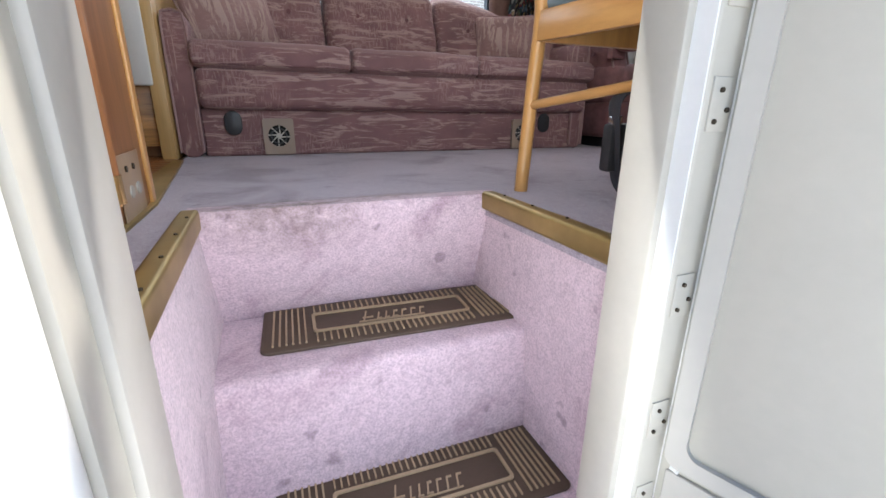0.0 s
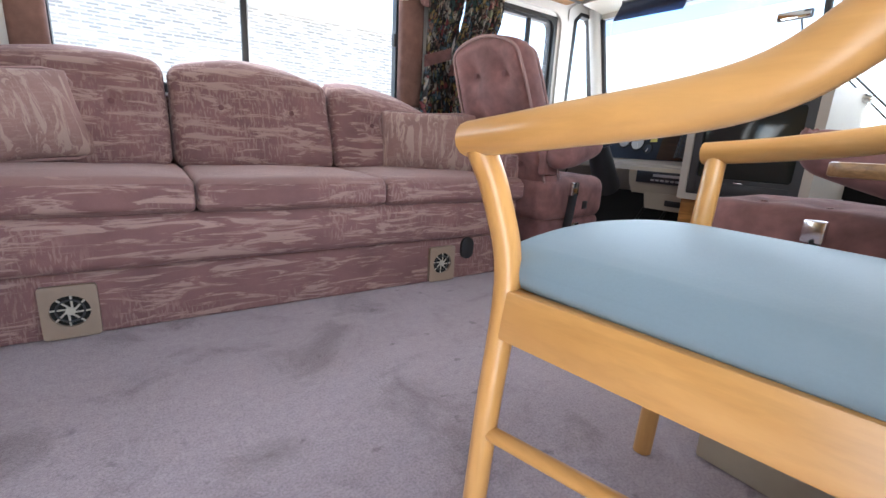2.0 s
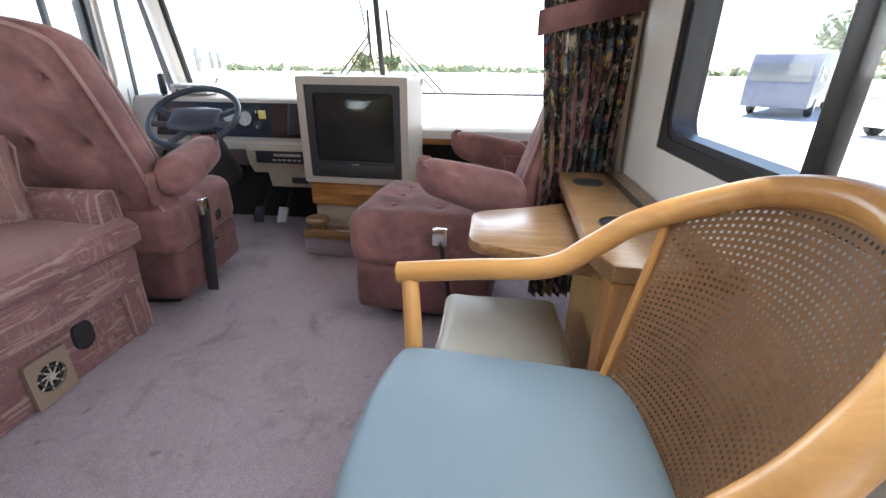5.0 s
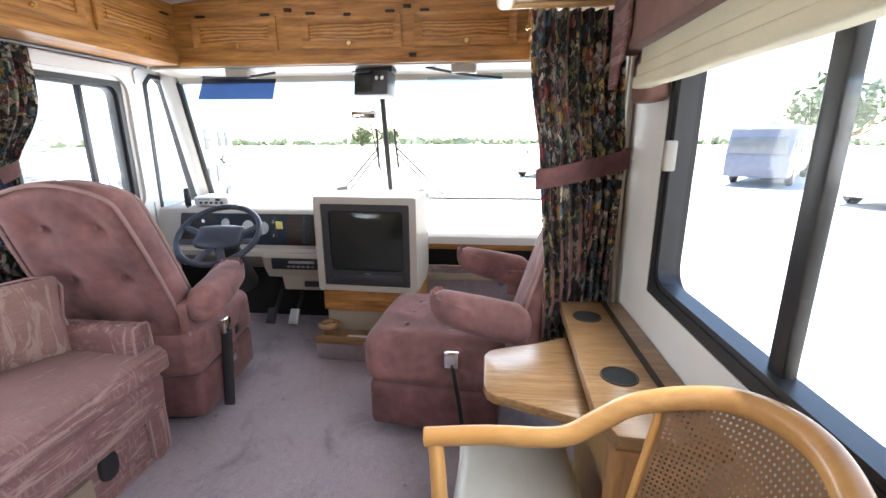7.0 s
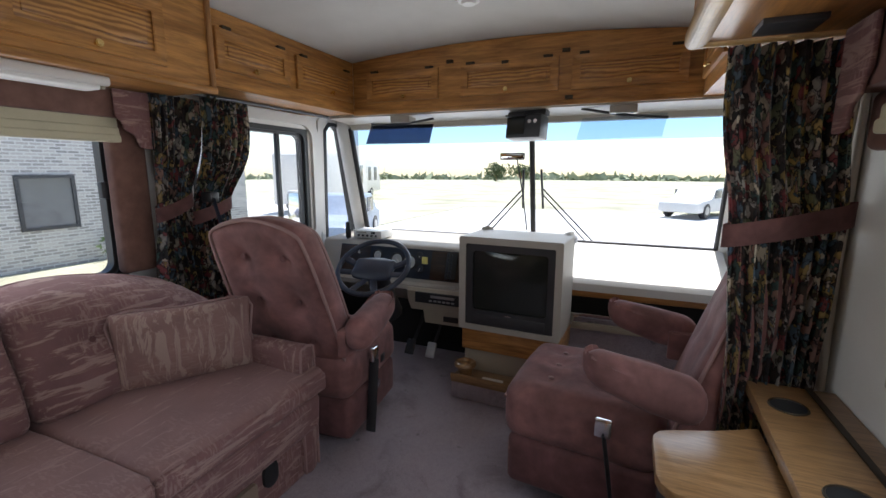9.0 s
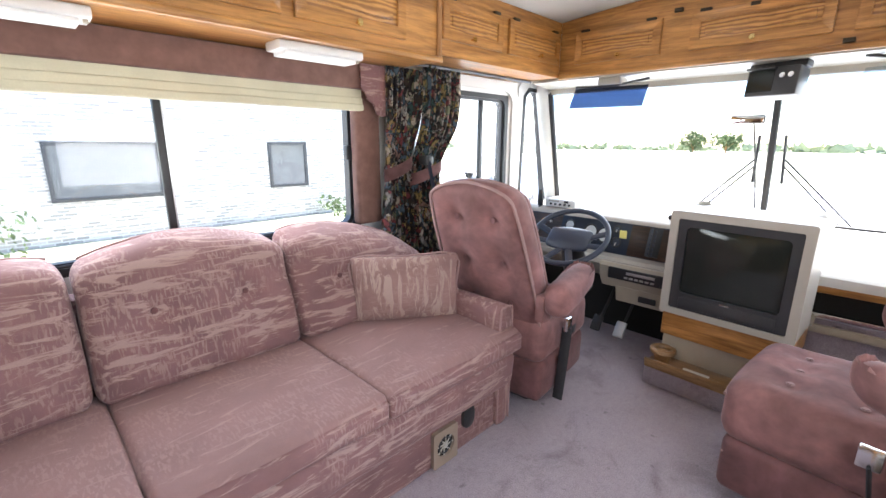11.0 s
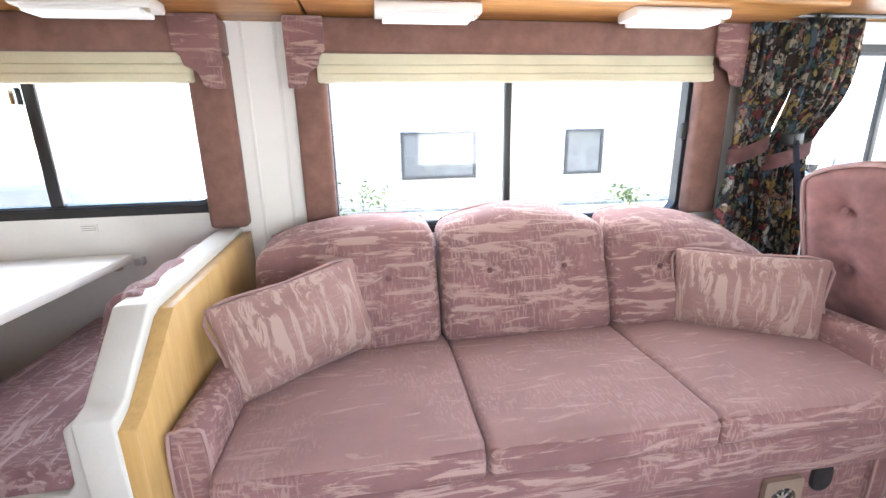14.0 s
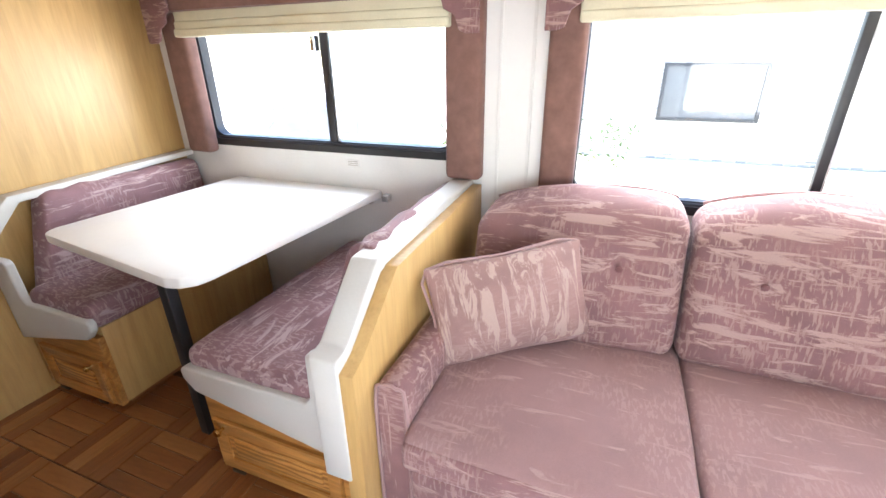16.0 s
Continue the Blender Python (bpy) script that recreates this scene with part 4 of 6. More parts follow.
def strip_light(x0, x1, y0=3.4, y1=3.52):
    t = thing("strip_light", "white plastic fluorescent light under the overhead cabinet", "light", group="strip lights under the cabinets")
    part("housing", prism(rounded(y0, y1, 1.545, 1.579, 0.012, 3), "x", x0, x1, 0.004), ENAMEL, t)
    part("diffuser", prism(rounded(y0 + 0.012, y1 - 0.012, 1.53, 1.55, 0.009, 3), "x", x0 + 0.025, x1 - 0.03), DIFFUSER, t)
    part("switch", box(x1 - 0.02, x1 - 0.008, y0 + 0.02, y0 + 0.035, 1.535, 1.546, 0.002), BEIGE, t)


strip_light(-0.27, 0.09)
strip_light(0.73, 1.07)
strip_light(1.6, 1.96)
strip_light(-1.1, -0.75)
strip_light(1.5, 1.86, 1.26, 1.38)
dm = thing("ceiling_lamp", "small round brass and glass ceiling lamp", "light")
part("base", disc((2.75, 2.33, 1.972), 0.07, 0.02, "z", 20, 0.004), BRASS, dm)
part("bowl", disc((2.75, 2.33, 1.95), 0.04, 0.04, "z", 16, 0.012, None, 0.062), DIFFUSER, dm)

# ---- sofa ----
VENT_TAN = plain("tan_vent_plastic", (0.27, 0.2, 0.15), 0.5, vary=0.08)
sofa = thing("sofa", "rose cut-velvet three-seat sofa with pale streaks and arched back cushions", "sofa")
part("base", soft_box(0.3, 2.24, 2.825, 3.6, 0.0, 0.2, 0.012, 10), VELOUR, sofa)


def apron_shape(p):
    return (p.x, p.y + 0.014 * (0.36 - p.z) / 0.18, p.z)


part("apron", soft_box(0.3, 2.255, 2.768, 3.55, 0.195, 0.36, 0.035, 10, (0, 0.012, 0), apron_shape), VELOUR, sofa)
for x0, x1, s in ((0.295, 0.93, 1), (0.93, 1.56, 2), (1.56, 2.27, 3)):
    part("seat_cushion", soft_box(x0, x1, 2.765, 3.4, 0.355, 0.462, 0.026, 9, (0.0, 0.01, 0.012), None, 0.005, s), VELOUR_WORN, sofa, "worn velvet seat cushion")
    part("cushion_face", soft_box(x0 + 0.004, x1 - 0.004, 2.752, 2.79, 0.365, 0.445, 0.017, 8, (0, 0.006, 0), None, 0.004, s), VELOUR, sofa)


def back_shape(x0, x1, z0, left, mid, right, blunt):
    def shape(p):
        u = (p.x - x0) / (x1 - x0)
        k = math.sin(math.pi * min(1, max(0, u)))
        rise = min(1.0, max(0.0, (p.y - 3.26) / 0.19))
        topz = (left * (1 - u) + right * u) + (mid - (left + right) / 2) * k ** blunt * (0.45 + 0.55 * rise) - 0.012 * (1 - rise)
        v = (p.z - z0) / 0.42
        return Vector((p.x, p.y + 0.13 * v, z0 + v * (topz - z0)))
    return shape


for x0, x1, l, m_, r, bl_, s in ((0.275, 0.905, 0.785, 0.885, 0.845, 0.45, 1), (0.912, 1.56, 0.84, 0.915, 0.835, 0.75, 2), (1.567, 2.3, 0.81, 0.85, 0.65, 0.38, 3)):
    spots = [(x0 + (x1 - x0) * k, 3.27, 0.7) for k in (0.28, 0.72)]
    tf, bs = tufts(spots, -0.05, 0.045, (0, 1, 0)), back_shape(x0, x1, 0.45, l, m_, r, bl_)
    part("back_cushion", soft_box(x0, x1, 3.28, 3.46, 0.45, 0.87, 0.045, 12, (0, 0.03, 0.01), lambda p, tf=tf, bs=bs: bs(tf(p)), 0.008, s), VELOUR, sofa)
    for q in spots:
        part("button", disc(bs(Vector((q[0], 3.287, q[2]))), 0.011, 0.008, "y", 10, 0.003), PLUSH_DARK, sofa)
    pz = [bs(Vector((x0 + (x1 - x0) * (0.05 + 0.9 * i / 12), 3.45, 0.862))) for i in range(13)]
    part("piping", tube(pz, 0.006, 6, 2), PIPING, sofa)
for x0, x1, n_ in ((0.205, 0.3, 0), (2.17, 2.262, 1)):
    a = prism(rounded(x0, x1, 0.0, 0.565, 0.045, 6), "y", 2.81, 3.5, 0.008, 2)
    part("armrest", a, VELOUR_UP, sofa)
    part("arm_piping", tube([(x0 + 0.006, 2.807, 0.02), (x0 + 0.006, 2.807, 0.5), (x0 + 0.03, 2.807, 0.556), (x1 - 0.03, 2.807, 0.556), (x1 - 0.006, 2.807, 0.5), (x1 - 0.006, 2.807, 0.02)], 0.005, 6, 3), PIPING, sofa)
part("back_frame", box(0.25, 2.24, 3.52, 3.61, 0.0, 0.74, 0.03), VELOUR, sofa)
for x in (0.60, 1.86):
    v = part("floor_vent", ring(rounded(x - 0.065, x + 0.065, 0.006, 0.16, 0.01, 6), rounded(x - 0.046, x + 0.046, 0.039, 0.131, 0.0459, 6), "y", 2.806, 2.822), VENT_TAN, sofa, "beige round heater vent")
    part("vent_back", disc((x, 2.82, 0.085), 0.046, 0.004, "y", 20), PAINTED_SHADE, v)
    part("vent_ring", torus((x, 2.812, 0.085), 0.032, 0.003, Matrix.Rotation(radians(90), 4, "X"), 24, 6), DARK, v)
    part("vent_hub", disc((x, 2.81, 0.085), 0.012, 0.01, "y", 12, 0.002), GREYBEIGE, v)
    for k in range(8):
        a = 6.2832 * k / 8 + 0.3
        part("vent_blade", tube([(x + 0.01 * math.cos(a), 2.812, 0.085 + 0.01 * math.sin(a)), (x + 0.046 * math.cos(a + 0.4), 2.814, 0.085 + 0.046 * math.sin(a + 0.4))], 0.003, 5, 0), GREYBEIGE, v)
for x in (0.42, 2.0):
    cw = thing("sofa_leg_cup", "glossy black plastic roller cup under the sofa front", "furniture foot")
    part("cup", prism(rounded(x - 0.035, x + 0.035, 0.09, 0.19, 0.034, 6), "y", 2.812, 2.85, 0.004), BLACK, cw)


def throw_pillow(m, label):
    t = thing("throw_pillow", label, "pillow", m)
    w, h = 0.225, 0.14

    def shape(p):
        u, v = p.x / w, p.z / h
        k = max(0.0, 1 - abs(u) ** 2.6) * max(0.0, 1 - abs(v) ** 2.6)
        out = 1 + 0.05 * (abs(u) * abs(v)) ** 2
        return Vector((p.x * out, p.y * (0.16 + 0.84 * k ** 0.5), p.z * out))
    part("cover", soft_box(-w, w, -0.06, 0.06, -h, h, 0.012, 12, (0, 0.01, 0), shape, 0.006, 4), PILLOW, t)
    part("piping", tube([(x * 1.012, 0, z * 1.012) for x, z in ((-w, -h), (0, -h), (w, -h), (w, 0), (w, h), (0, h), (-w, h), (-w, 0), (-w, -h))], 0.005, 6, 3), PIPING, t)
    return t


throw_pillow(Matrix.Translation((2.0, 3.2, 0.595)) @ Euler((radians(-8), 0, radians(-33))).to_matrix().to_4x4(), "rose velvet pillow leaning on the sofa armrest and back")
throw_pillow(Matrix.Translation((0.445, 3.2, 0.612)) @ Euler((radians(-16), radians(-6), radians(34))).to_matrix().to_4x4(), "rose velvet pillow leaning in the sofa corner by the partition")

# ---- cab seats ----


def cab_seat(m, label, lean, back, arms=0.0, belt=-1):
    """Faces +x; its middle stands over the origin."""
    t = thing("captain_seat", label, "seat", m, "captain seats")
    part("pedestal", box(-0.16, 0.16, -0.16, 0.16, 0.0, 0.08, 0.01), BLACK, t, "black metal pedestal")
    part("skirt", soft_box(-0.25, 0.27, -0.255, 0.255, 0.06, 0.26, 0.03, 6, (0.01, 0.01, 0)), PLUSH_DARK, t, "maroon skirt")
    part("skirt_seam", tube([(0.262, -0.25, 0.2), (0.275, 0, 0.2), (0.262, 0.25, 0.2)], 0.004, 6, 3), PIPING, t)
    spots = [(x, y, 0.475) for x in (-0.04, 0.14) for y in (-0.13, 0.0, 0.13)]
    part("seat_cushion", soft_box(-0.26, 0.29, -0.262, 0.262, 0.245, 0.465, 0.06, 12, (0.012, 0.006, 0.02), tufts(spots, 0.022, 0.05, (0, 0, 1)), 0.005, 2), PLUSH, t)
    buttons([(x, y, 0.466) for x, y, z in spots], 0.012, PIPING, t)
    part("seat_piping", tube([(0.285, -0.24, 0.405), (0.3, 0, 0.41), (0.285, 0.24, 0.405)], 0.006, 6, 3), PIPING, t)

    rear = [(-0.22, y, z) for z, ys in ((0.92, (-0.1, 0.1)), (0.72, (-0.1, 0.1)), (0.52, (-0.1, 0.1))) for y in ys]
    front = [(-0.08, y, z) for z in (0.9, 0.7) for y in (-0.1, 0.1)]
    tf1, tf2 = tufts(rear, -0.045, 0.045, (1, 0, 0)), tufts(front, 0.02, 0.05, (1, 0, 0))

    def lean_back(p):
        v = (p.z - 0.28) / 0.78
        w = 1 - 0.16 * max(0, v) ** 2
        topdrop = -0.035 * (p.y / 0.25) ** 2 * max(0, v) ** 3
        return Vector((p.x + back - lean * v, p.y * w, p.z + topdrop))
    part("backrest", soft_box(-0.22, -0.08, -0.25, 0.25, 0.25, 1.07, 0.055, 14, (0.012, 0.004, 0.008), lambda p: lean_back(tf2(tf1(p)))), PLUSH, t)
    for xo in (-0.212, -0.088):
        loop = [(xo, -0.235, 0.3), (xo, -0.238, 0.65), (xo, -0.238, 0.96), (xo, -0.2, 1.05), (xo, 0, 1.07), (xo, 0.2, 1.05), (xo, 0.238, 0.96), (xo, 0.238, 0.65), (xo, 0.235, 0.3)]
        part("back_piping", tube([lean_back(Vector(q)) for q in loop], 0.007, 6, 4), PIPING, t)
    buttons([lean_back(Vector((-0.206, y, z))) for x, y, z in rear], 0.014, PLUSH_DARK, t, "x")

    def arm_shape(p):
        k = (p.x + 0.3 - arms) / 0.34
        return Vector((p.x, p.y, p.z + 0.045 * k + (0.05 * (k - 0.4) if p.z < 0.62 and k > 0.4 else 0)))
    for y in (-0.315, 0.315):
        a = part("armrest", soft_box(-0.3 + arms, 0.04 + arms, y - 0.058, y + 0.058, 0.505, 0.645, 0.052, 8, (0.01, 0.008, 0.005), arm_shape), PLUSH, t)
        part("armrest_button", disc((-0.1 + arms, y + math.copysign(0.054, y), 0.6), 0.014, 0.008, "y", 12, 0.003), PIPING, a)
        part("arm_bracket", box(-0.3 + arms, -0.2 + arms, y - math.copysign(0.06, y) - 0.02, y - math.copysign(0.06, y) + 0.02, 0.48, 0.6, 0.008), PLUSH, a)
    part("recliner_knob", box(0.06, 0.11, -0.272, -0.26, 0.3, 0.345, 0.006), BLACK, t, "black plastic side knob")
    part("lever_plate", box(-0.08, 0.04, -0.275, -0.262, 0.19, 0.235, 0.004), CHROME, t, "chrome lever plate")
    sb_ = tube([(-0.13, belt * 0.296, 0.05), (-0.11, belt * 0.3, 0.2), (-0.08, belt * 0.3, 0.39)], 0.024, 8, 3, None, None, 0.25)
    part("seat_belt", sb_, WEB, t, "black belt stalk")
    part("belt_buckle", box(-0.105, -0.05, belt * 0.3 - 0.011, belt * 0.3 + 0.011, 0.38, 0.445, 0.006), CHROME, t, "chrome belt buckle")
    return t


cab_seat(pose(2.59, 3.01, 0, 0, 0, 7), "dusty rose buttoned driver seat with piped edges, facing the steering wheel", 0.31, 0.04)
cab_seat(pose(2.64, 1.74, 0, 0, 0, 85), "dusty rose tufted passenger seat turned to face the aisle", 0.24, -0.15, -0.05, 1)

# ---- cane armchair ----
ch = thing("cane_armchair", "honey beech armchair with woven cane back and grey-blue vinyl seat", "chair")
CX = 1.391
rail = []
for s in (-1, 1):
    fx = CX + s * 0.268
    part("front_leg", tube([(CX + s * 0.228, 1.685, 0.0), (CX + s * 0.222, 1.672, 0.25), (CX + s * 0.222, 1.655, 0.44), (CX + s * 0.245, 1.66, 0.54), (fx, 1.668, 0.596)], 0.0175, 12, 5, 0.0165), BEECH, ch)
    part("rear_leg", tube([(CX + s * 0.18, 1.2, 0.0), (CX + s * 0.17, 1.265, 0.25), (CX + s * 0.168, 1.3, 0.4), (CX + s * 0.166, 1.3, 0.46)], 0.018, 12, 5), BEECH, ch)
    part("stretcher", tube([(CX + s * 0.223, 1.67, 0.22), (CX + s * 0.172, 1.27, 0.27)], 0.011, 10, 0), BEECH_Y, ch)
    part("side_apron", prism([(CX + s * 0.235, 1.66), (CX + s * 0.215, 1.66), (CX + s * 0.16, 1.28), (CX + s * 0.18, 1.28)], "z", 0.365, 0.432, 0.004), BEECH_Y, ch)
part("front_apron", box(CX - 0.225, CX + 0.225, 1.645, 1.667, 0.365, 0.432, 0.004), BEECH, ch)
part("rear_apron", box(CX - 0.17, CX + 0.17, 1.275, 1.295, 0.365, 0.432, 0.004), BEECH, ch)
hoop = [(CX - 0.268, 1.69, 0.604), (CX - 0.268, 1.56, 0.618), (CX - 0.245, 1.42, 0.642), (CX - 0.238, 1.352, 0.688), (CX - 0.222, 1.295, 0.738), (CX - 0.17, 1.22, 0.79), (CX - 0.1, 1.178, 0.826), (CX, 1.158, 0.842)]
hoop += [(2 * CX - x, y, z) for x, y, z in reversed(hoop[:-1])]
part("arm_hoop", tube(hoop, 0.02, 14, 8), BEECH_Y, ch, "bent beech arm and back hoop")


def seat_shape(p):
    k = (1.69 - p.y) / 0.47
    dome = 0.014 * max(0, 1 - ((p.x - CX) / 0.24) ** 2)
    front = 0.03 * max(0, 1 - ((p.x - CX) / 0.24) ** 2) * (1 - k)
    nose = 1 - 0.1 * max(0.0, 1 - k * 6) ** 2
    return Vector((CX + (p.x - CX) * (0.985 - 0.22 * k) * nose, p.y + front, p.z + (dome if p.z > 0.45 else 0)))


part("seat", soft_box(CX - 0.232, CX + 0.232, 1.275, 1.675, 0.428, 0.482, 0.024, 12, (0, 0, 0.006), seat_shape), BLUE_SEAT, ch, "grey-blue vinyl seat pad")


# the cane sheet, every cell a hole with strands round it
def cane_point(u, v):
    """u -1..1 across, v 0..1 upwards, inside the hoop."""
    top_z = 0.828 - 0.065 * abs(u) ** 2.2
    z = 0.47 + (top_z - 0.47) * v
    w = 0.165 + 0.04 * v
    y = 1.29 - 0.13 * v + (0.03 + 0.06 * v) * u * u
    return Vector((CX + u * w, y, z))


cb = bmesh.new()
NU, NV = 46, 36
CELL = (0.0, 0.3, 0.7)
grid = {}


def cp(i, j):
    if (i, j) not in grid:
        grid[i, j] = cb.verts.new(cane_point(-1 + 2 * (i // 3 + CELL[i % 3]) / NU, (j // 3 + CELL[j % 3]) / NV))
    return grid[i, j]


for i in range(NU):
    for j in range(NV):
        for a in range(3):
            for c in range(3):
                if a == 1 and c == 1 and 0 < i < NU - 1 and 0 < j < NV - 1:
                    continue
                q = [cp(3 * i + a, 3 * j + c), cp(3 * i + a + 1, 3 * j + c), cp(3 * i + a + 1, 3 * j + c + 1), cp(3 * i + a, 3 * j + c + 1)]
                cb.faces.new(q)
bmesh.ops.solidify(cb, geom=cb.faces[:], thickness=0.003)
tagged(part("cane_back", cb, CANE, ch, "tan woven cane sheet"), kind="stuff")
edge = [cane_point(-1, k / 8) for k in range(9)] + [cane_point(-1 + 2 * k / 12, 1) for k in range(1, 12)] + [cane_point(1, 1 - k / 8) for k in range(9)]
part("cane_spline", tube([p + Vector((0, 0.004, 0)) for p in edge], 0.007, 8, 2), BEECH, ch, "pale binding round the cane")
part("back_rail", tube([cane_point(-1, 0), cane_point(0, 0), cane_point(1, 0)], 0.012, 8, 4), BEECH, ch)
bl = thing("seat_belt", "black seat belt webbing with buckle looped round the chair stretcher", "seat belt")
part("webbing", tube([(1.38, 1.32, 0.25), (1.27, 1.39, 0.255), (1.205, 1.41, 0.235), (1.212, 1.415, 0.17), (1.235, 1.415, 0.06), (1.28, 1.4, 0.022), (1.36, 1.35, 0.02), (1.45, 1.33, 0.05)], 0.028, 10, 5, None, None, 0.22), WEB, bl)
part("buckle", box(1.195, 1.25, 1.405, 1.435, 0.085, 0.185, 0.008), BLACK, bl)
part("tongue", box(1.2, 1.225, 1.41, 1.425, 0.18, 0.2, 0.003), CHROME, bl)
part("button", box(1.205, 1.22, 1.432, 1.438, 0.14, 0.165, 0.002), BEECH, bl, "orange release button")

# ---- folding side table and storage box ----
ft = thing("side_shelf", "oak wall shelf with two cup holes beside the window", "shelf")
shelf = prism([(1.62, YR), (2.36, YR), (2.36, 1.31), (1.72, 1.335), (1.64, 1.31)], "z", 0.615, 0.65, 0.006)
part("board", shelf, TABLE_OAK, ft)
part("back_strip", box(1.62, 2.36, YR + 0.055, YR + 0.07, 0.65, 0.654), BRONZE, ft, "dark hinge gap")
# flat black discs paint the depth of the cup holes
for x in (2.22, 1.86):
    part("cup_hole", disc((x, 1.245, 0.6505), 0.042, 0.002, "z", 24), PAINTED_SHADE, ft)
    part("cup_rim", torus((x, 1.245, 0.651), 0.042, 0.003, Matrix(), 24, 6), BRONZE, ft)
part("post", box(1.64, 1.7, 1.25, 1.31, 0.0, 0.615, 0.006), OAK_Z, ft)
part("side_panel", box(1.7, 2.2, 1.24, 1.255, 0.0, 0.615), BIRCH, ft)
tb = thing("fold_out_table", "small oak fold-out table with rounded corner under the shelf", "table")
tp = [(1.74, 1.315), (2.17, 1.315), (2.115, 1.42)] + [(2.02 + 0.055 * math.cos(a), 1.515 + 0.055 * math.sin(a)) for a in (0.3, 0.8, 1.3, 1.57)] + [(1.875 + 0.055 * math.cos(a), 1.515 + 0.055 * math.sin(a)) for a in (1.57, 2.1, 2.6, 3.1)]
part("top", prism(tp, "z", 0.575, 0.602, 0.005), TABLE_OAK, tb)
part("bracket", box(1.9, 1.93, 1.3, 1.34, 0.5, 0.576, 0.004), ALU, tb)
sb = thing("storage_box", "beige upholstered box under a silver-grey cushion", "storage box")
part("body", box(1.7, 2.02, 1.335, 1.62, 0.0, 0.29, 0.008), BEIGE, sb)
cu = thing("vinyl_cushion", "silver-grey vinyl cushion with white piping on a storage box", "cushion")
part("cover", soft_box(1.69, 2.04, 1.325, 1.635, 0.29, 0.365, 0.03, 9, (0, 0, 0.012), None, 0.01, 7), SILVER_VINYL, cu)
part("piping", tube([(x, y, 0.352) for x, y in rounded(1.698, 2.032, 1.333, 1.627, 0.03, 4) + [(2.032, 1.597)]], 0.005, 6, 0), VINYL, cu)

# ---- television and its stand ----
TVM = pose(3.1, 2.215, 0, 0, 0, -3)
tv = thing("television", "tube television in a grey-beige cabinet with dark screen", "television", TVM)
part("cabinet", ring(rounded(-0.28, 0.28, 0.385, 0.905, 0.012, 4), rounded(-0.243, 0.243, 0.415, 0.868, 0.01, 4), "x", -0.006, 0.3), GREYBEIGE, tv)
part("cabinet_back", prism(rounded(-0.27, 0.27, 0.39, 0.9, 0.02, 4), "x", 0.25, 0.42, 0.04, 2), GREYBEIGE, tv)
part("bezel", ring(rounded(-0.243, 0.243, 0.415, 0.868, 0.01, 4), rounded(-0.205, 0.205, 0.5, 0.83, 0.02, 4), "x", 0.004, 0.03), DARK, tv, "black front bezel")
part("lower_bar", box(0.0, 0.02, -0.2, 0.2, 0.425, 0.48, 0.006), DARK, tv)
part("screen", soft_box(0.015, 0.05, -0.21, 0.21, 0.495, 0.835, 0.01, 8, (0.012, 0, 0)), SCREEN, tv, "dark glass picture tube")
part("badge", box(-0.003, 0.002, -0.02, 0.02, 0.482, 0.488, 0.001), CHROME, tv)
st = thing("television_stand", "carpeted pedestal with oak band under the television", "stand", TVM)
part("oak_band", box(0.02, 0.4, -0.27, 0.27, 0.255, 0.385, 0.006), OAK_Y, st, "oak band")
part("pedestal", box(0.05, 0.4, -0.265, 0.265, 0.0, 0.255, 0.008), BEIGE, st)
part("carpet_foot", box(-0.09, 0.06, -0.2, 0.29, 0.0, 0.1, 0.012), CARPET, st)
ty = thing("cup_tray", "wooden cup tray with ring holder under the television", "tray", TVM)
part("board", box(-0.1, 0.05, -0.2, 0.285, 0.1, 0.125, 0.005), TABLE_OAK, ty)
part("rim", box(-0.105, -0.09, -0.2, 0.285, 0.12, 0.15, 0.004), TABLE_OAK, ty)
part("cup_ring", torus((-0.03, 0.225, 0.185), 0.048, 0.016, Matrix(), 24, 8), TABLE_OAK, ty)
part("cup_holder", disc((-0.03, 0.225, 0.15), 0.04, 0.06, "z", 20), TABLE_OAK, ty)
pp = thing("paper_slip", "crumpled white paper slip on the cup tray", "paper", TVM)
part("sheet", soft_box(-0.075, -0.03, 0.0, 0.12, 0.126, 0.134, 0.003, 4, lump=0.006), WHITE, pp)

# ---- dashboard ----
ds = thing("dashboard", "grey-beige dashboard with dark blue instrument panel", "dashboard")
part("body", prism([(3.95, 0.35), (3.95, 0.79), (3.47, 0.775), (3.45, 0.76), (3.38, 0.54), (3.34, 0.53), (3.34, 0.5), (3.42, 0.48), (3.6, 0.35)], "y", 2.42, 3.66), GREYBEIGE, ds)


def on_face(y, s, out=0.0):
    """s 0..1 up the sloping instrument face."""
    return Vector((3.39 + 0.06 * s - out * 0.96, y, 0.555 + 0.19 * s + out * 0.27))


FACE_TURN = Matrix.Rotation(radians(-74.5), 4, "Y")
pb = bmesh.new()
pb.faces.new([pb.verts.new(on_face(y, s, 0.014)) for y, s in ((2.47, 0.03), (3.5, 0.03), (3.5, 1), (2.47, 1))])
bmesh.ops.solidify(pb, geom=pb.faces[:], thickness=0.008)
part("instrument_panel", pb, NAVY, ds, "dark blue instrument panel")
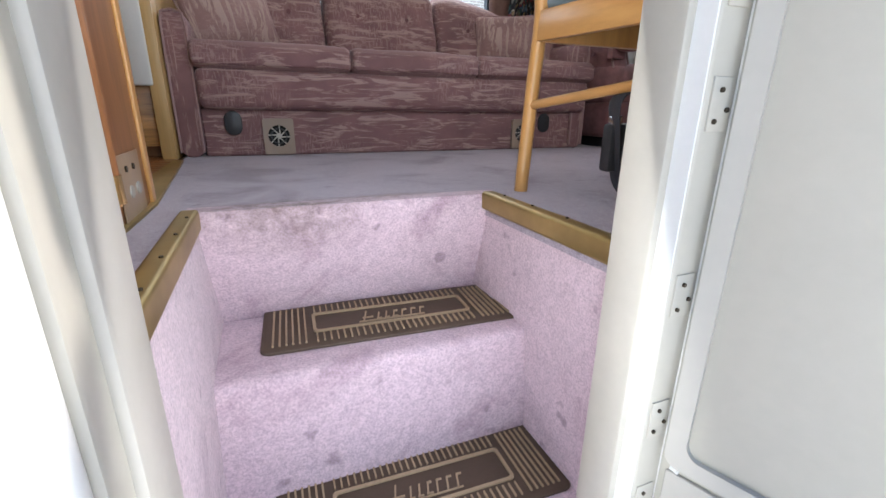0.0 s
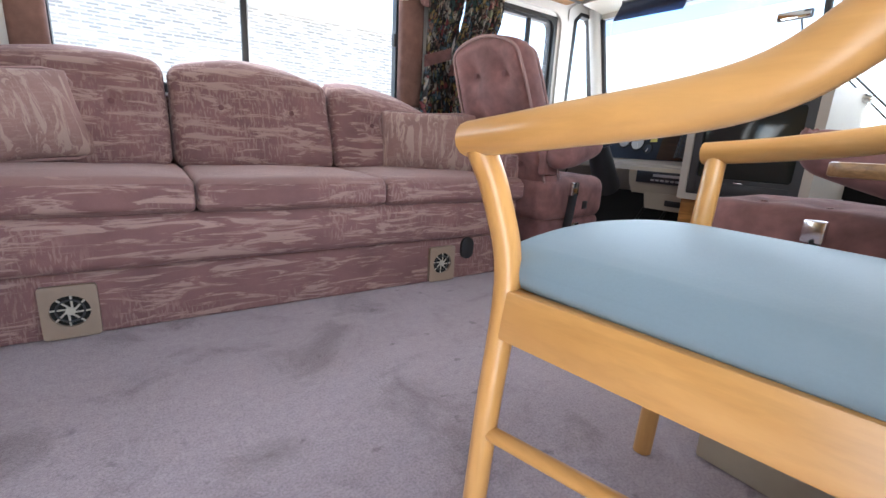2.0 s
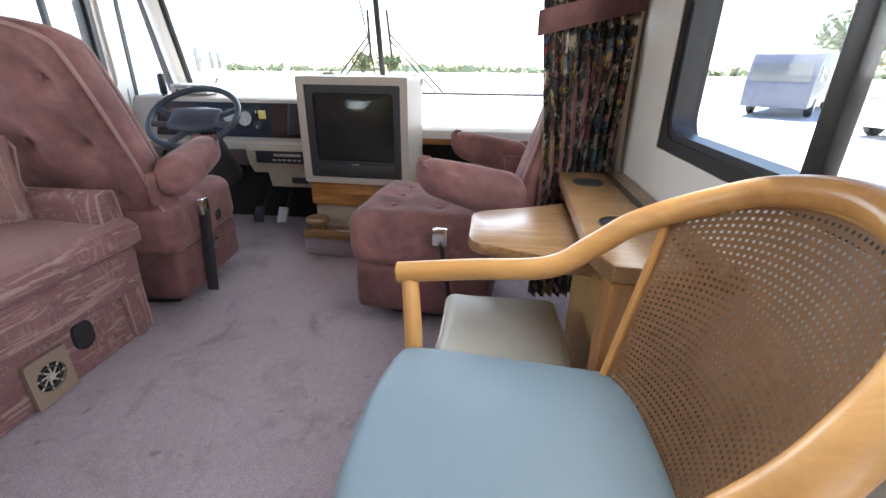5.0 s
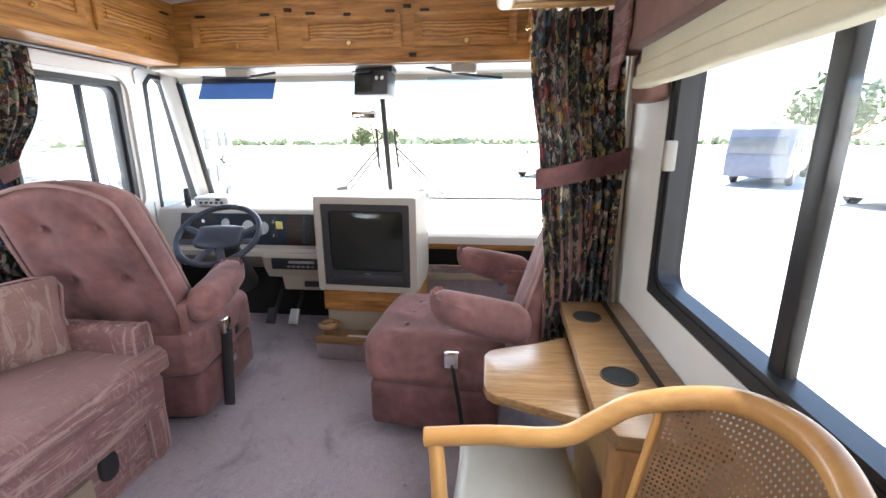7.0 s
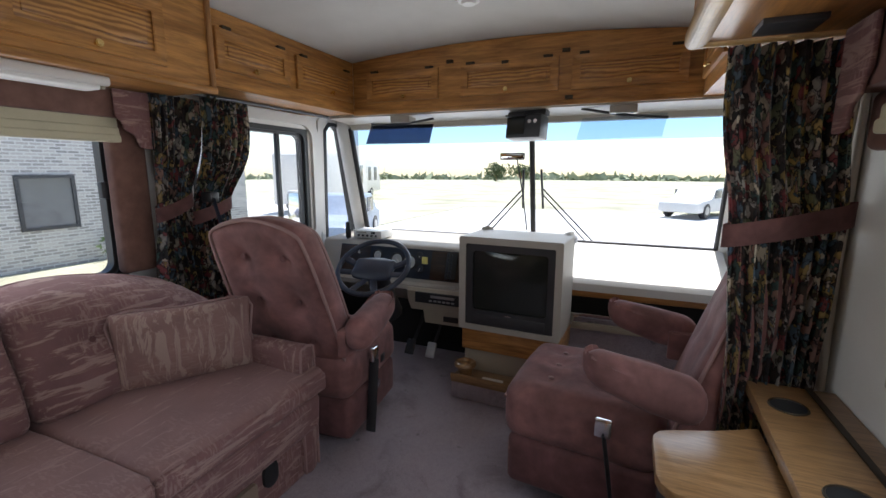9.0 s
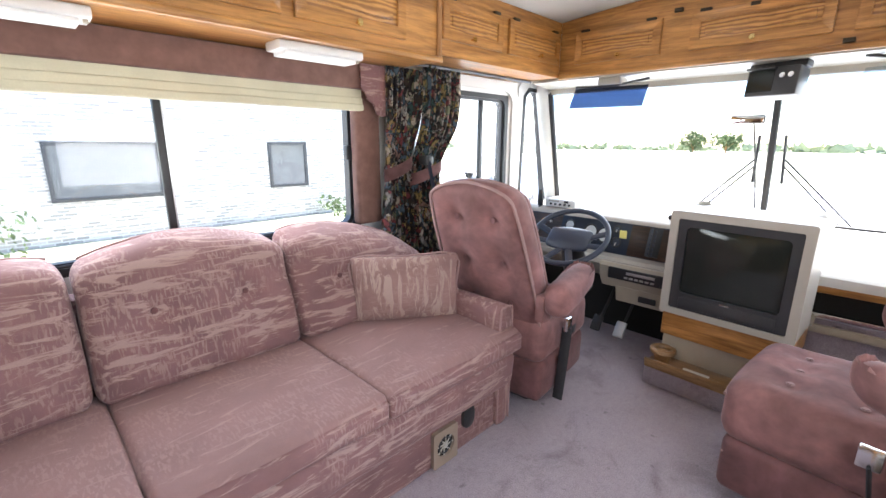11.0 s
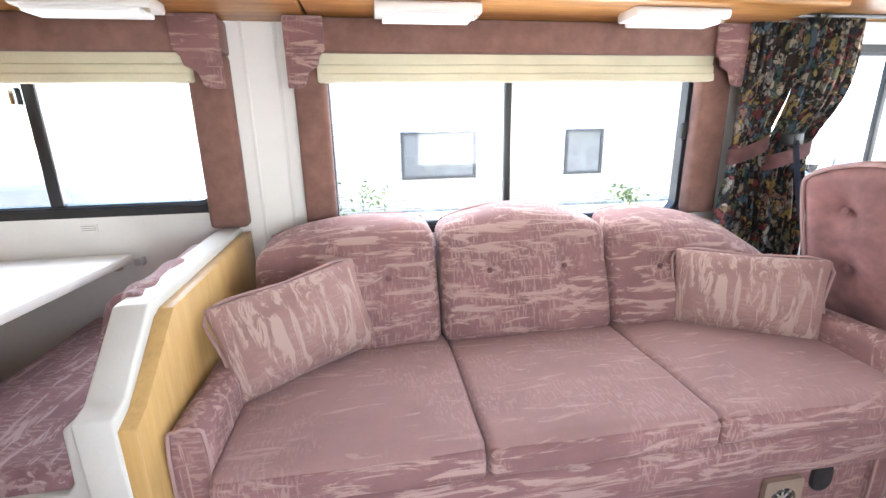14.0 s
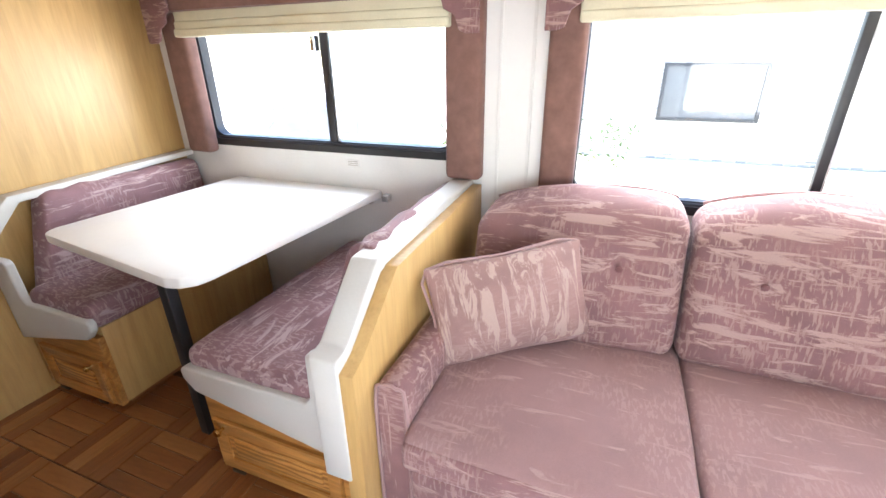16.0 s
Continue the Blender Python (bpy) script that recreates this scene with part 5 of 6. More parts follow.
for y0, y1 in ((2.48, 2.8), (3.26, 3.5)):
    wb_ = bmesh.new()
    wb_.faces.new([wb_.verts.new(on_face(y, s_, 0.017)) for y, s_ in ((y0, 0.05), (y1, 0.05), (y1, 0.97), (y0, 0.97))])
    bmesh.ops.solidify(wb_, geom=wb_.faces[:], thickness=0.006)
    part("wood_trim", wb_, DASH_WOOD, ds, "brown wood-grain dashboard trim")
DIAL = plain("pale_dial", (0.5, 0.52, 0.52), 0.3)
for y, s, r in ((3.2, 0.7, 0.032), (3.05, 0.6, 0.042), (2.955, 0.55, 0.046), (2.875, 0.38, 0.027), (2.885, 0.78, 0.02)):
    g = part("gauge", torus(on_face(y, s, 0.018), r, 0.005, FACE_TURN, 24, 6), BLACK, ds)
    db = disc((0, 0, 0), r, 0.004, "z", 24)
    bmesh.ops.transform(db, matrix=Matrix.Translation(on_face(y, s, 0.016)) @ FACE_TURN, verts=db.verts)
    part("dial", db, DIAL if r > 0.03 else NAVY, g)
    nb = box(-0.001, 0.001, 0, r * 0.8, 0.002, 0.005)
    bmesh.ops.transform(nb, matrix=Matrix.Translation(on_face(y, s, 0.016)) @ FACE_TURN @ Matrix.Rotation(y * 7, 4, "Z"), verts=nb.verts)
    part("needle", nb, WHITE, g)
for y in (3.34, 3.4):
    kb = disc(on_face(y, 0.75, 0.022), 0.012, 0.02, "x", 12, 0.003)
    part("knob", kb, OAK_Y if y > 3.35 else CHROME, ds)
sp = part("switch_panel", tube([on_face(2.66, 0.12, 0.02), on_face(2.66, 0.95, 0.02)], 0.038, 4, 0, None, None, 1.0), DARK, ds, "charcoal rocker switch panel")
for k in range(6):
    p = on_face(2.66, 0.2 + 0.13 * k, 0.047)
    part("switch", box(p.x - 0.004, p.x + 0.004, p.y - 0.014, p.y + 0.014, p.z - 0.008, p.z + 0.008, 0.002), NAVY, sp)
part("vent_slot", box(3.362, 3.42, 2.5, 2.56, 0.6, 0.73, 0.004), BLACK, ds)
nt = thing("paper_note", "small yellow note stuck on the instrument panel", "paper")
part("sheet", box(3.363, 3.37, 2.805, 2.845, 0.67, 0.715, 0.001), PAPER, nt)
cn = thing("radio_console", "beige console with car stereo under the dashboard", "console")
part("body", prism([(3.6, 0.36), (3.6, 0.52), (3.33, 0.52), (3.32, 0.5), (3.34, 0.42), (3.38, 0.36)], "y", 2.45, 2.93), BEIGE, cn)
part("stereo", box(3.31, 3.35, 2.52, 2.87, 0.43, 0.5, 0.005), BLACK, cn, "black car stereo")
for k in range(6):
    part("stereo_button", box(3.304, 3.312, 2.6 + 0.03 * k, 2.62 + 0.03 * k, 0.445, 0.455, 0.001), ALU, cn)
part("stereo_slot", box(3.305, 3.312, 2.6, 2.76, 0.47, 0.485, 0.001), ALU, cn)
part("lower_panel", prism([(3.5, 0.27), (3.5, 0.37), (3.37, 0.37), (3.4, 0.27)], "y", 2.45, 2.84), BEIGE, cn)
part("power_socket", box(3.37, 3.385, 2.6, 2.7, 0.3, 0.335, 0.004), BLACK, cn)
# flat black sheet, the footwell's shade put into its colour
structure("footwell", box(3.62, 3.68, 2.42, 3.7, 0.0, 0.4), PAINTED_SHADE, "black sheet painting the shade in the driver footwell", "footwell")
for y in (2.93, 2.78):
    pd = thing("pedal", "black and chrome floor pedal", "pedal")
    pad = box(-0.012, 0.012, -0.03, 0.03, -0.05, 0.05, 0.006)
    bmesh.ops.transform(pad, matrix=pose(3.36, y, 0.1, 0, 35, 0), verts=pad.verts)
    part("pad", pad, ALU if y < 2.9 else BLACK, pd)
    part("arm", tube([(3.36, y, 0.1), (3.45, y, 0.15), (3.6, y, 0.3)], 0.01, 8, 3), BLACK, pd)
part_c = thing("steering_wheel", "dark blue four-spoke steering wheel on a black column", "steering wheel")
SW = Matrix.Translation((2.98, 2.965, 0.72)) @ Euler((0, radians(-35), radians(8))).to_matrix().to_4x4()
part("rim", torus((0, 0, 0), 0.205, 0.015, Matrix(), 40, 10), NAVY, part_c)
part("hub", soft_box(-0.07, 0.06, -0.12, 0.12, -0.04, 0.005, 0.02, 6, (0.02, 0, 0.012)), NAVY, part_c)
for a in (75, 105, 160, 200, 255, 285):
    c_, s_ = math.cos(radians(a)), math.sin(radians(a))
    part("spoke", tube([(0.07 * c_ - 0.02, 0.07 * s_, -0.02), (0.2 * c_, 0.2 * s_, 0)], 0.02, 8, 0, None, None, 0.5), NAVY, part_c)
part("column", tube([(0, 0, -0.03), (0, 0, -0.2), (0, 0, -0.42)], 0.055, 12, 0, 0.08), BLACK, part_c)
part_c.matrix_world = SW
rd = thing("cb_radio", "white two-way radio with black handset on the dashboard", "radio")
part("body", box(3.5, 3.66, 3.22, 3.45, 0.785, 0.84, 0.006), WHITE, rd)
for k in range(5):
    part("knob", disc((3.494, 3.26 + 0.035 * k, 0.805), 0.008, 0.012, "x", 10, 0.002), DARK, rd)
part("display", box(3.494, 3.502, 3.27, 3.3, 0.818, 0.832, 0.001), BLACK, rd)
part("display", box(3.494, 3.502, 3.34, 3.42, 0.82, 0.832, 0.001), GREYBEIGE, rd)
part("handset", box(3.47, 3.5, 3.46, 3.5, 0.78, 0.9, 0.014), BLACK, rd, "black handset")
part("cord", tube([(3.48, 3.48, 0.78), (3.44, 3.54, 0.66), (3.44, 3.5, 0.52), (3.46, 3.56, 0.42)], 0.008, 6, 6), BLACK, rd)
bx = thing("dash_gadget", "small black box on the dashboard top", "gadget")
part("body", box(3.55, 3.62, 2.55, 2.65, 0.783, 0.81, 0.006), BLACK, bx)
pdash = thing("passenger_dashboard", "white topped passenger dashboard with wood strip and painted-dark shelf recess", "dashboard")
part("top", prism([(3.95, 0.6), (3.95, 0.78), (3.9, 0.775), (3.52, 0.63), (3.5, 0.61), (3.5, 0.565), (3.6, 0.56)], "y", 1.12, 2.41), ENAMEL, pdash, "white enamel dashboard top")
part("wood_strip", box(3.505, 3.53, 1.12, 2.41, 0.53, 0.566, 0.003), OAK_Y, pdash, "wood strip")
# shade of the open shelf painted as a black slab
part("recess", box(3.56, 3.6, 1.12, 2.41, 0.4, 0.56), PAINTED_SHADE, pdash)
part("rail", box(3.5, 3.53, 1.12, 2.41, 0.4, 0.43, 0.005), CHROME, pdash, "chrome rail")
part("lower_panel", box(3.52, 3.62, 1.12, 2.41, 0.0, 0.4), CARPET, pdash)
part("rib", box(3.5, 3.53, 1.12, 2.41, 0.33, 0.37, 0.004), BEIGE, pdash)

# things hung over the windscreen
for y0, s, lab in ((3.07, 1, "smoked blue sun visor folded down over the windscreen"), (1.72, -1, "clear plastic sun visor on a black rod")):
    v = thing("sun_visor", lab, "sun visor")
    blade = box(-0.003, 0.003, -0.22, 0.22, -0.15, 0.0, 0.002)
    mt = pose(3.54, y0, 1.55, 0, 35, 6 if s > 0 else -14)
    bmesh.ops.transform(blade, matrix=mt, verts=blade.verts)
    bo = part("blade", blade, VISOR if s > 0 else glass_mat("clear_acrylic", (0.8, 0.85, 0.9)), v)
    part("rod", tube([(3.56, y0 - 0.22 * s, 1.585 if s > 0 else 1.6), (3.54, y0, 1.555), (3.52, y0 + 0.22 * s, 1.53 if s < 0 else 1.56)], 0.008, 8, 2), BLACK, v)
    part("mount", box(3.51, 3.61, y0 - 0.07, y0 + 0.07, 1.562, 1.604, 0.006), CREAM, v, "cream mounting block")
mo = thing("rear_view_monitor", "black rear view monitor hanging under the front cabinet", "monitor", pose(3.55, 2.24, 1.51, 0, 8, -14))
part("housing", box(-0.06, 0.05, -0.11, 0.11, -0.075, 0.06, 0.01), DARK, mo)
part("screen", box(-0.066, -0.058, -0.01, 0.1, -0.055, 0.045, 0.003), SCREEN, mo)
part("hood", box(-0.09, -0.055, -0.015, 0.105, 0.045, 0.055, 0.002), DARK, mo)
part("bracket", box(-0.03, 0.03, -0.12, 0.12, 0.06, 0.09, 0.004), BLACK, mo)
for y in (-0.045, -0.08):
    part("knob", disc((-0.066, y, 0.015), 0.012, 0.016, "x", 12, 0.003), CHROME, mo)
rv = thing("rear_view_mirror", "rear view mirror on a thin stalk at the windscreen", "mirror")
part("housing", box(3.72, 3.745, 2.29, 2.45, 1.325, 1.37, 0.008), DARK, rv)
part("mirror_glass", box(3.716, 3.721, 2.295, 2.445, 1.33, 1.365, 0.001), MIRROR, rv)
part("stalk", tube([(3.74, 2.34, 1.33), (3.85, 2.32, 1.1), (3.93, 2.3, 0.85)], 0.005, 6, 2), DARK, rv)
om = thing("outside_mirror", "white framed outside mirror beyond the quarter window", "mirror")
part("housing", box(3.62, 3.68, 3.95, 4.15, 0.78, 1.1, 0.02), ENAMEL, om)
part("mirror_glass", box(3.612, 3.62, 3.965, 4.135, 0.8, 1.08, 0.001), MIRROR, om)
part("arm", tube([(3.66, 3.8, 0.7), (3.66, 4.0, 0.72), (3.66, 4.05, 0.8)], 0.012, 8, 3), ENAMEL, om)

# ---- dinette ----
pw = thing("dinette_partition", "pale wood partition with white padded cap between dinette and sofa", "partition")
prof = [(2.74, 0.0), (YL - 0.015, 0.0), (YL - 0.015, 0.81), (2.98, 0.785), (2.79, 0.64), (2.74, 0.62)]
part("panel", prism(prof, "x", 0.15, 0.2, 0.003), BIRCH, pw)
capp = [(2.735, 0.28), (2.765, 0.28), (2.78, 0.62), (2.96, 0.772), (YL - 0.015, 0.803), (YL - 0.015, 0.832), (2.945, 0.81), (2.785, 0.66), (2.735, 0.65)]
part("cap", prism(capp, "x", 0.085, 0.165, 0.008, 3), VINYL, pw, "white padded vinyl cap")


def bench(x0, s, label, group, YF, D):
    """x0: the back; s: +1 if it faces +x; D: how far its seat reaches."""
    t = thing("dinette_bench", label, "bench", None, group)
    X = lambda d: x0 + s * d
    bx_ = lambda a, b_, *r: (min(X(a), X(b_)), max(X(a), X(b_)), *r)
    part("box", box(*bx_(0.0, D - 0.04, YF + 0.052, YL - 0.02, 0.05, 0.39), 0.004), BIRCH, t)
    part("plinth", box(*bx_(0.0, D - 0.09, YF + 0.09, YL - 0.02, 0.0, 0.05)), PANEL_OAK, t, "dark recessed plinth")
    part("front_frame", box(*bx_(0.0, D - 0.035, YF + 0.027, YF + 0.052, 0.05, 0.36), 0.003), OAK_X, t)
    place = Matrix(((s, 0, 0, x0), (0, -1, 0, YF + 0.028), (0, 0, 1, 0), (0, 0, 0, 1)))
    cabinet_door(t, 0.06, D - 0.06, 0.065, 0.26, place, D - 0.1, OAK_X, True)
    part("trim_panel", prism([(X(0), 0.28), (X(D - 0.04), 0.37), (X(D - 0.003), 0.41), (X(D), 0.44), (X(D - 0.015), 0.452), (X(0.13), 0.455), (X(0.11), 0.48), (X(0.105), 0.61), (X(0.09), 0.622), (X(0), 0.622)], "y", YF, YF + 0.03, 0.007, 3), VINYL, t, "white padded vinyl end trim")
    spots = [(X(0.28), y, 0.5) for y in (2.95, 3.25, 3.5)]
    part("seat_cushion", soft_box(*bx_(0.1, D - 0.005, YF + 0.02, YL - 0.03, 0.4, 0.505), 0.035, 10, (0.005, 0, 0.012), tufts(spots, 0.03, 0.05, (0, 0, 1)), 0.004, 3), VELOUR_Y, t)

    def lean(p):
        v = (p.z - 0.45) / 0.36
        cut = max(0.0, v) * max(0, 1 - (p.y - 2.78) / 0.3) * 0.2 if p.y < 3.08 else 0
        return Vector((p.x - s * 0.05 * v, p.y + cut, p.z + 0.006 * math.sin(p.y * 60)))
    bspots = [(X(0.155), y, 0.65) for y in (3.0, 3.15, 3.3, 3.45, 3.6)]
    tfb = tufts(bspots, s * 0.03, 0.05, (1, 0, 0))
    part("back_cushion", soft_box(*bx_(0.06, 0.15, YF + 0.052, YL - 0.02, 0.45, 0.815), 0.035, 12, (0.008, 0, 0.006), lambda p: lean(tfb(p))), VELOUR_Y, t)
    return t


bench(0.145, -1, "velvet dinette bench with white trim and oak base beside the partition", "dinette benches", 2.775, 0.575)
b2 = bench(-1.395, 1, "velvet dinette bench with white trim against the wood panel", "dinette benches", 2.83, 0.47)
part("cap", prism([(2.74, 0.62), (2.79, 0.62), (2.96, 0.8), (YL - 0.01, 0.835), (YL - 0.01, 0.86), (2.93, 0.83), (2.74, 0.66)], "x", -1.395, -1.33, 0.006, 2), VINYL, b2, "white padded vinyl cap")
dt = thing("dinette_table", "white laminate dinette table with pale rounded edge on a dark leg", "table")
outl = [(-1.05, 3.715), (-0.25, 3.715)] + [(-0.39 + 0.08 * math.cos(radians(a)), 2.86 + 0.08 * math.sin(radians(a))) for a in (0, -30, -60, -90)] + [(-1.04 + 0.06 * math.cos(radians(a)), 2.93 + 0.06 * math.sin(radians(a))) for a in (-90, -120, -150, -180)]
part("top", prism(outl, "z", 0.712, 0.745, 0.006, 2), WHITE, dt)
part("leg", box(-0.62, -0.58, 2.9, 2.94, 0.0, 0.712, 0.005), BLACK, dt, "dark metal table leg")
part("wall_bracket", box(-0.24, -0.21, 3.69, 3.725, 0.7, 0.73, 0.003), ALU, dt)
part("wall_rail", box(-1.0, -0.3, 3.7, 3.728, 0.68, 0.712, 0.003), GREYBEIGE, dt)
lb = thing("wall_label", "small white notice with grey lines below the dinette window", "label")
part("sheet", box(-0.42, -0.36, YL - 0.004, YL, 0.835, 0.865, 0.001), WHITE, lb)
for k in range(3):
    part("line", box(-0.415, -0.365, YL - 0.006, YL - 0.003, 0.841 + 0.008 * k, 0.844 + 0.008 * k), GREYBEIGE, lb)

# ---- outside ----
structure("ground", box(-90, 140, -110, 120, GROUND - 0.1, GROUND), plain("pale_concrete", (0.6, 0.595, 0.585), 0.9, vary=0.15, grain=8, large=0.3), "pale sunlit concrete yard", "ground")
BRICK = plain("pale_grey_brick", (0.46, 0.43, 0.4), 0.9, vary=0.25, grain=5, large=1.2)
bt = BRICK.node_tree
bmap = coords(bt, (1, 1, 1), (radians(90), 0, 0))
btex = bt.nodes.new("ShaderNodeTexBrick")
btex.inputs["Scale"].default_value, btex.inputs["Brick Width"].default_value, btex.inputs["Row Height"].default_value = 1.0, 0.22, 0.07
btex.inputs["Mortar Size"].default_value = 0.012
for key, c_ in (("Color1", (0.5, 0.47, 0.44, 1)), ("Color2", (0.26, 0.245, 0.24, 1)), ("Mortar", (0.55, 0.54, 0.52, 1))):
    btex.inputs[key].default_value = c_
bt.links.new(bmap, btex.inputs["Vector"])
bt.links.new(btex.outputs["Color"], bt.nodes["Principled BSDF"].inputs["Base Color"])
GRASS = plain("dry_grass", (0.46, 0.45, 0.33), 0.95, vary=0.3, grain=12, large=0.4)
LEAF = plain("leaf_green", (0.1, 0.14, 0.06), 0.8, vary=0.35, grain=6)
DARKGLASS = plain("dark_window_glass", (0.13, 0.135, 0.14), 0.1)
LIGHTROOF = plain("grey_roof_edge", (0.5, 0.5, 0.5), 0.6)
structure("grass_verge", box(-14, 26, 10.6, 13.0, GROUND - 0.05, GROUND + 0.03), GRASS, "dry grass verge along the brick building", "grass")
structure("far_grass", box(26, 138, -100, 118, GROUND - 0.05, GROUND + 0.02), GRASS, "far dry grass field", "grass")
hb = thing("brick_building", "long pale brick building with flat roof and dark windows", "building")
part("wall", box(-1.5, 11.5, 13.0, 13.4, GROUND, 3.4), BRICK, hb)
part("roof", box(-1.7, 11.7, 12.8, 24, 3.4, 3.7, 0.04), LIGHTROOF, hb)
part("body", box(-1.4, 11.4, 13.4, 23.8, GROUND, 3.4), BRICK, hb)
for x0, x1 in ((1.4, 3.3), (5.7, 6.75), (9.5, 10.6)):
    w = part("window", ring([(x0, 0.0), (x1, 0.0), (x1, 1.15), (x0, 1.15)], [(x0 + 0.07, 0.07), (x1 - 0.07, 0.07), (x1 - 0.07, 1.08), (x0 + 0.07, 1.08)], "y", 12.95, 13.02), DARK, hb)
    part("pane", box(x0 + 0.06, x1 - 0.06, 12.985, 13.0, 0.06, 1.09), DARKGLASS, w)


def vehicle(name, m, length, height, width, body, label, wind, stripe=None):
    t = thing(name, label, name.replace("_", " "), m)
    low = height < 2
    if low:
        prof_ = [(0, 0.3), (0, 0.75), (0.12 * length, 0.85), (0.3 * length, 0.9), (0.42 * length, height), (0.72 * length, height), (0.88 * length, 0.95), (length, 0.85), (length, 0.3)]
    else:
        prof_ = [(0, 0.4), (0, 1.3), (0.05 * length, height - 0.15), (0.1 * length, height), (0.97 * length, height), (length, height - 0.2), (length, 0.45)]
    part("body", prism(prof_, "y", -width / 2, width / 2, 0.06), body, t)
    for sy in (-1, 1):
        for a, b_ in wind:
            z0, z1 = (0.92, height - 0.1) if low else (1.35, height - 0.6)
            part("window", box(a * length, b_ * length, sy * width / 2 - 0.02, sy * width / 2 + 0.02, z0, z1, 0.01), DARKGLASS, t)
        for a in (0.2, 0.8):
            wl = part("wheel", disc((a * length, sy * (width / 2 - 0.1), 0.38), 0.38, 0.26, "y", 20, 0.05), BLACK, t)
            part("rim", disc((a * length, sy * (width / 2 + 0.02), 0.38), 0.2, 0.06, "y", 16, 0.02), ALU, wl)
        if stripe:
            part("stripe", prism([(0.1 * length, 0.9), (0.98 * length, 1.2), (0.98 * length, 1.5), (0.5 * length, 1.15)], "y", sy * (width / 2 + 0.005), sy * (width / 2 + 0.02)), stripe, t)
    if not low:
        part("windscreen", box(-0.02, 0.03, -width / 2 + 0.15, width / 2 - 0.15, 1.35, height - 0.5, 0.01), DARKGLASS, t)
        part("roof_unit", box(0.5 * length, 0.62 * length, -0.4, 0.4, height - 0.02, height + 0.25, 0.06), ENAMEL, t)
    return t


CARBLUE = plain("car_blue_grey", (0.3, 0.36, 0.46), 0.3)
SLATE = plain("slate_paint", (0.14, 0.15, 0.19), 0.3)
vehicle("motorhome", pose(20, -9.2, GROUND, 0, 0, -38), 9, 2.5, 2.2, SLATE, "dark slate motorhome with blue stripe parked in the yard", ((0.1, 0.25), (0.35, 0.5), (0.6, 0.8)), CARBLUE)
vehicle("boat_trailer", pose(14.5, -9.2, GROUND, 0, 0, -70), 4.5, 1.5, 1.9, ENAMEL, "white covered boat on a trailer in the yard", ((0.45, 0.6),))
vehicle("bus", pose(36, 24, GROUND, 0, 0, 190), 11, 3.1, 2.5, ENAMEL, "white bus parked across the yard", ((0.08, 0.14), (0.2, 0.26), (0.3, 0.36), (0.6, 0.8)))
vehicle("motorhome", pose(26, 19, GROUND, 0, 0, 195), 8, 3.1, 2.4, ENAMEL, "white motorhome parked in the yard", ((0.12, 0.25), (0.45, 0.6)))
vehicle("car", pose(9.5, 8.8, GROUND, 0, 0, 20), 4.3, 1.45, 1.75, CARBLUE, "blue-grey car parked beside the motorhome", ((0.36, 0.52), (0.55, 0.74)))
vehicle("car", pose(23.5, -0.5, GROUND, 0, 0, -30), 4.5, 1.4, 1.8, ENAMEL, "white car parked in the bright yard", ((0.36, 0.52), (0.55, 0.74)))
vehicle("car", pose(-7, 9.4, GROUND, 0, 0, 8), 4.4, 1.45, 1.75, SLATE, "dark car parked near the brick building", ((0.36, 0.52), (0.55, 0.74)))
vehicle("car", pose(-14, 10.0, GROUND, 0, 0, 0), 4.4, 1.5, 1.75, ENAMEL, "white car parked near the brick building", ((0.36, 0.52), (0.55, 0.74)))


def leafy(name, x, y, z0, trunk, spread, count, leaf, label, seed):
    rng = random.Random(seed)
    t = thing(name, label, name)
    tip = z0 + trunk
    if trunk > 0.5:
        part("trunk", tube([(x, y, z0), (x + 0.1, y, z0 + trunk * 0.6), (x, y + 0.1, tip + spread * 0.4)], 0.16, 8, 3, 0.06), OAK_Z, t)
        lm = bmesh.new()
        for k in range(5):
            a = k * 1.3 + seed
            tube([(x, y, z0 + trunk * (0.6 + 0.08 * k)), (x + math.cos(a) * spread * 0.4, y + math.sin(a) * spread * 0.4, tip + 0.3 * spread), (x + math.cos(a) * spread * 0.7, y + math.sin(a) * spread * 0.7, tip + 0.6 * spread)], 0.06, 6, 2, 0.02, lm)
        part("limbs", lm, OAK_Z, t)
    verts, faces = [], []
    blobs = [(rng.gauss(0, 0.45), rng.gauss(0, 0.45), rng.uniform(0.1, 1.0), rng.uniform(0.3, 0.6)) for _ in range(12)]
    for _ in range(count):
        bx0, by0, bz0, br = rng.choice(blobs)
        d = Vector((rng.gauss(0, 1), rng.gauss(0, 1), rng.gauss(0, 1))).normalized() * br * rng.uniform(0.6, 1.0)
        c = Vector((x, y, tip)) + Vector((bx0 + d.x, by0 + d.y, bz0 + d.z)) * spread
        a, b_ = Vector((rng.gauss(0, 1), rng.gauss(0, 1), rng.gauss(0, 1))).normalized() * leaf, Vector((rng.gauss(0, 1), rng.gauss(0, 1), rng.gauss(0, 1))).normalized() * leaf * 0.6
        n = len(verts)
        verts += [c - a, c + b_, c + a, c - b_]
        faces.append((n, n + 1, n + 2, n + 3))
    me = bpy.data.meshes.new("crown")
    me.from_pydata(verts, [], faces)
    me.materials.append(LEAF)
    cr = new("crown", me)
    cr.parent = t
    tagged(cr, kind="stuff")


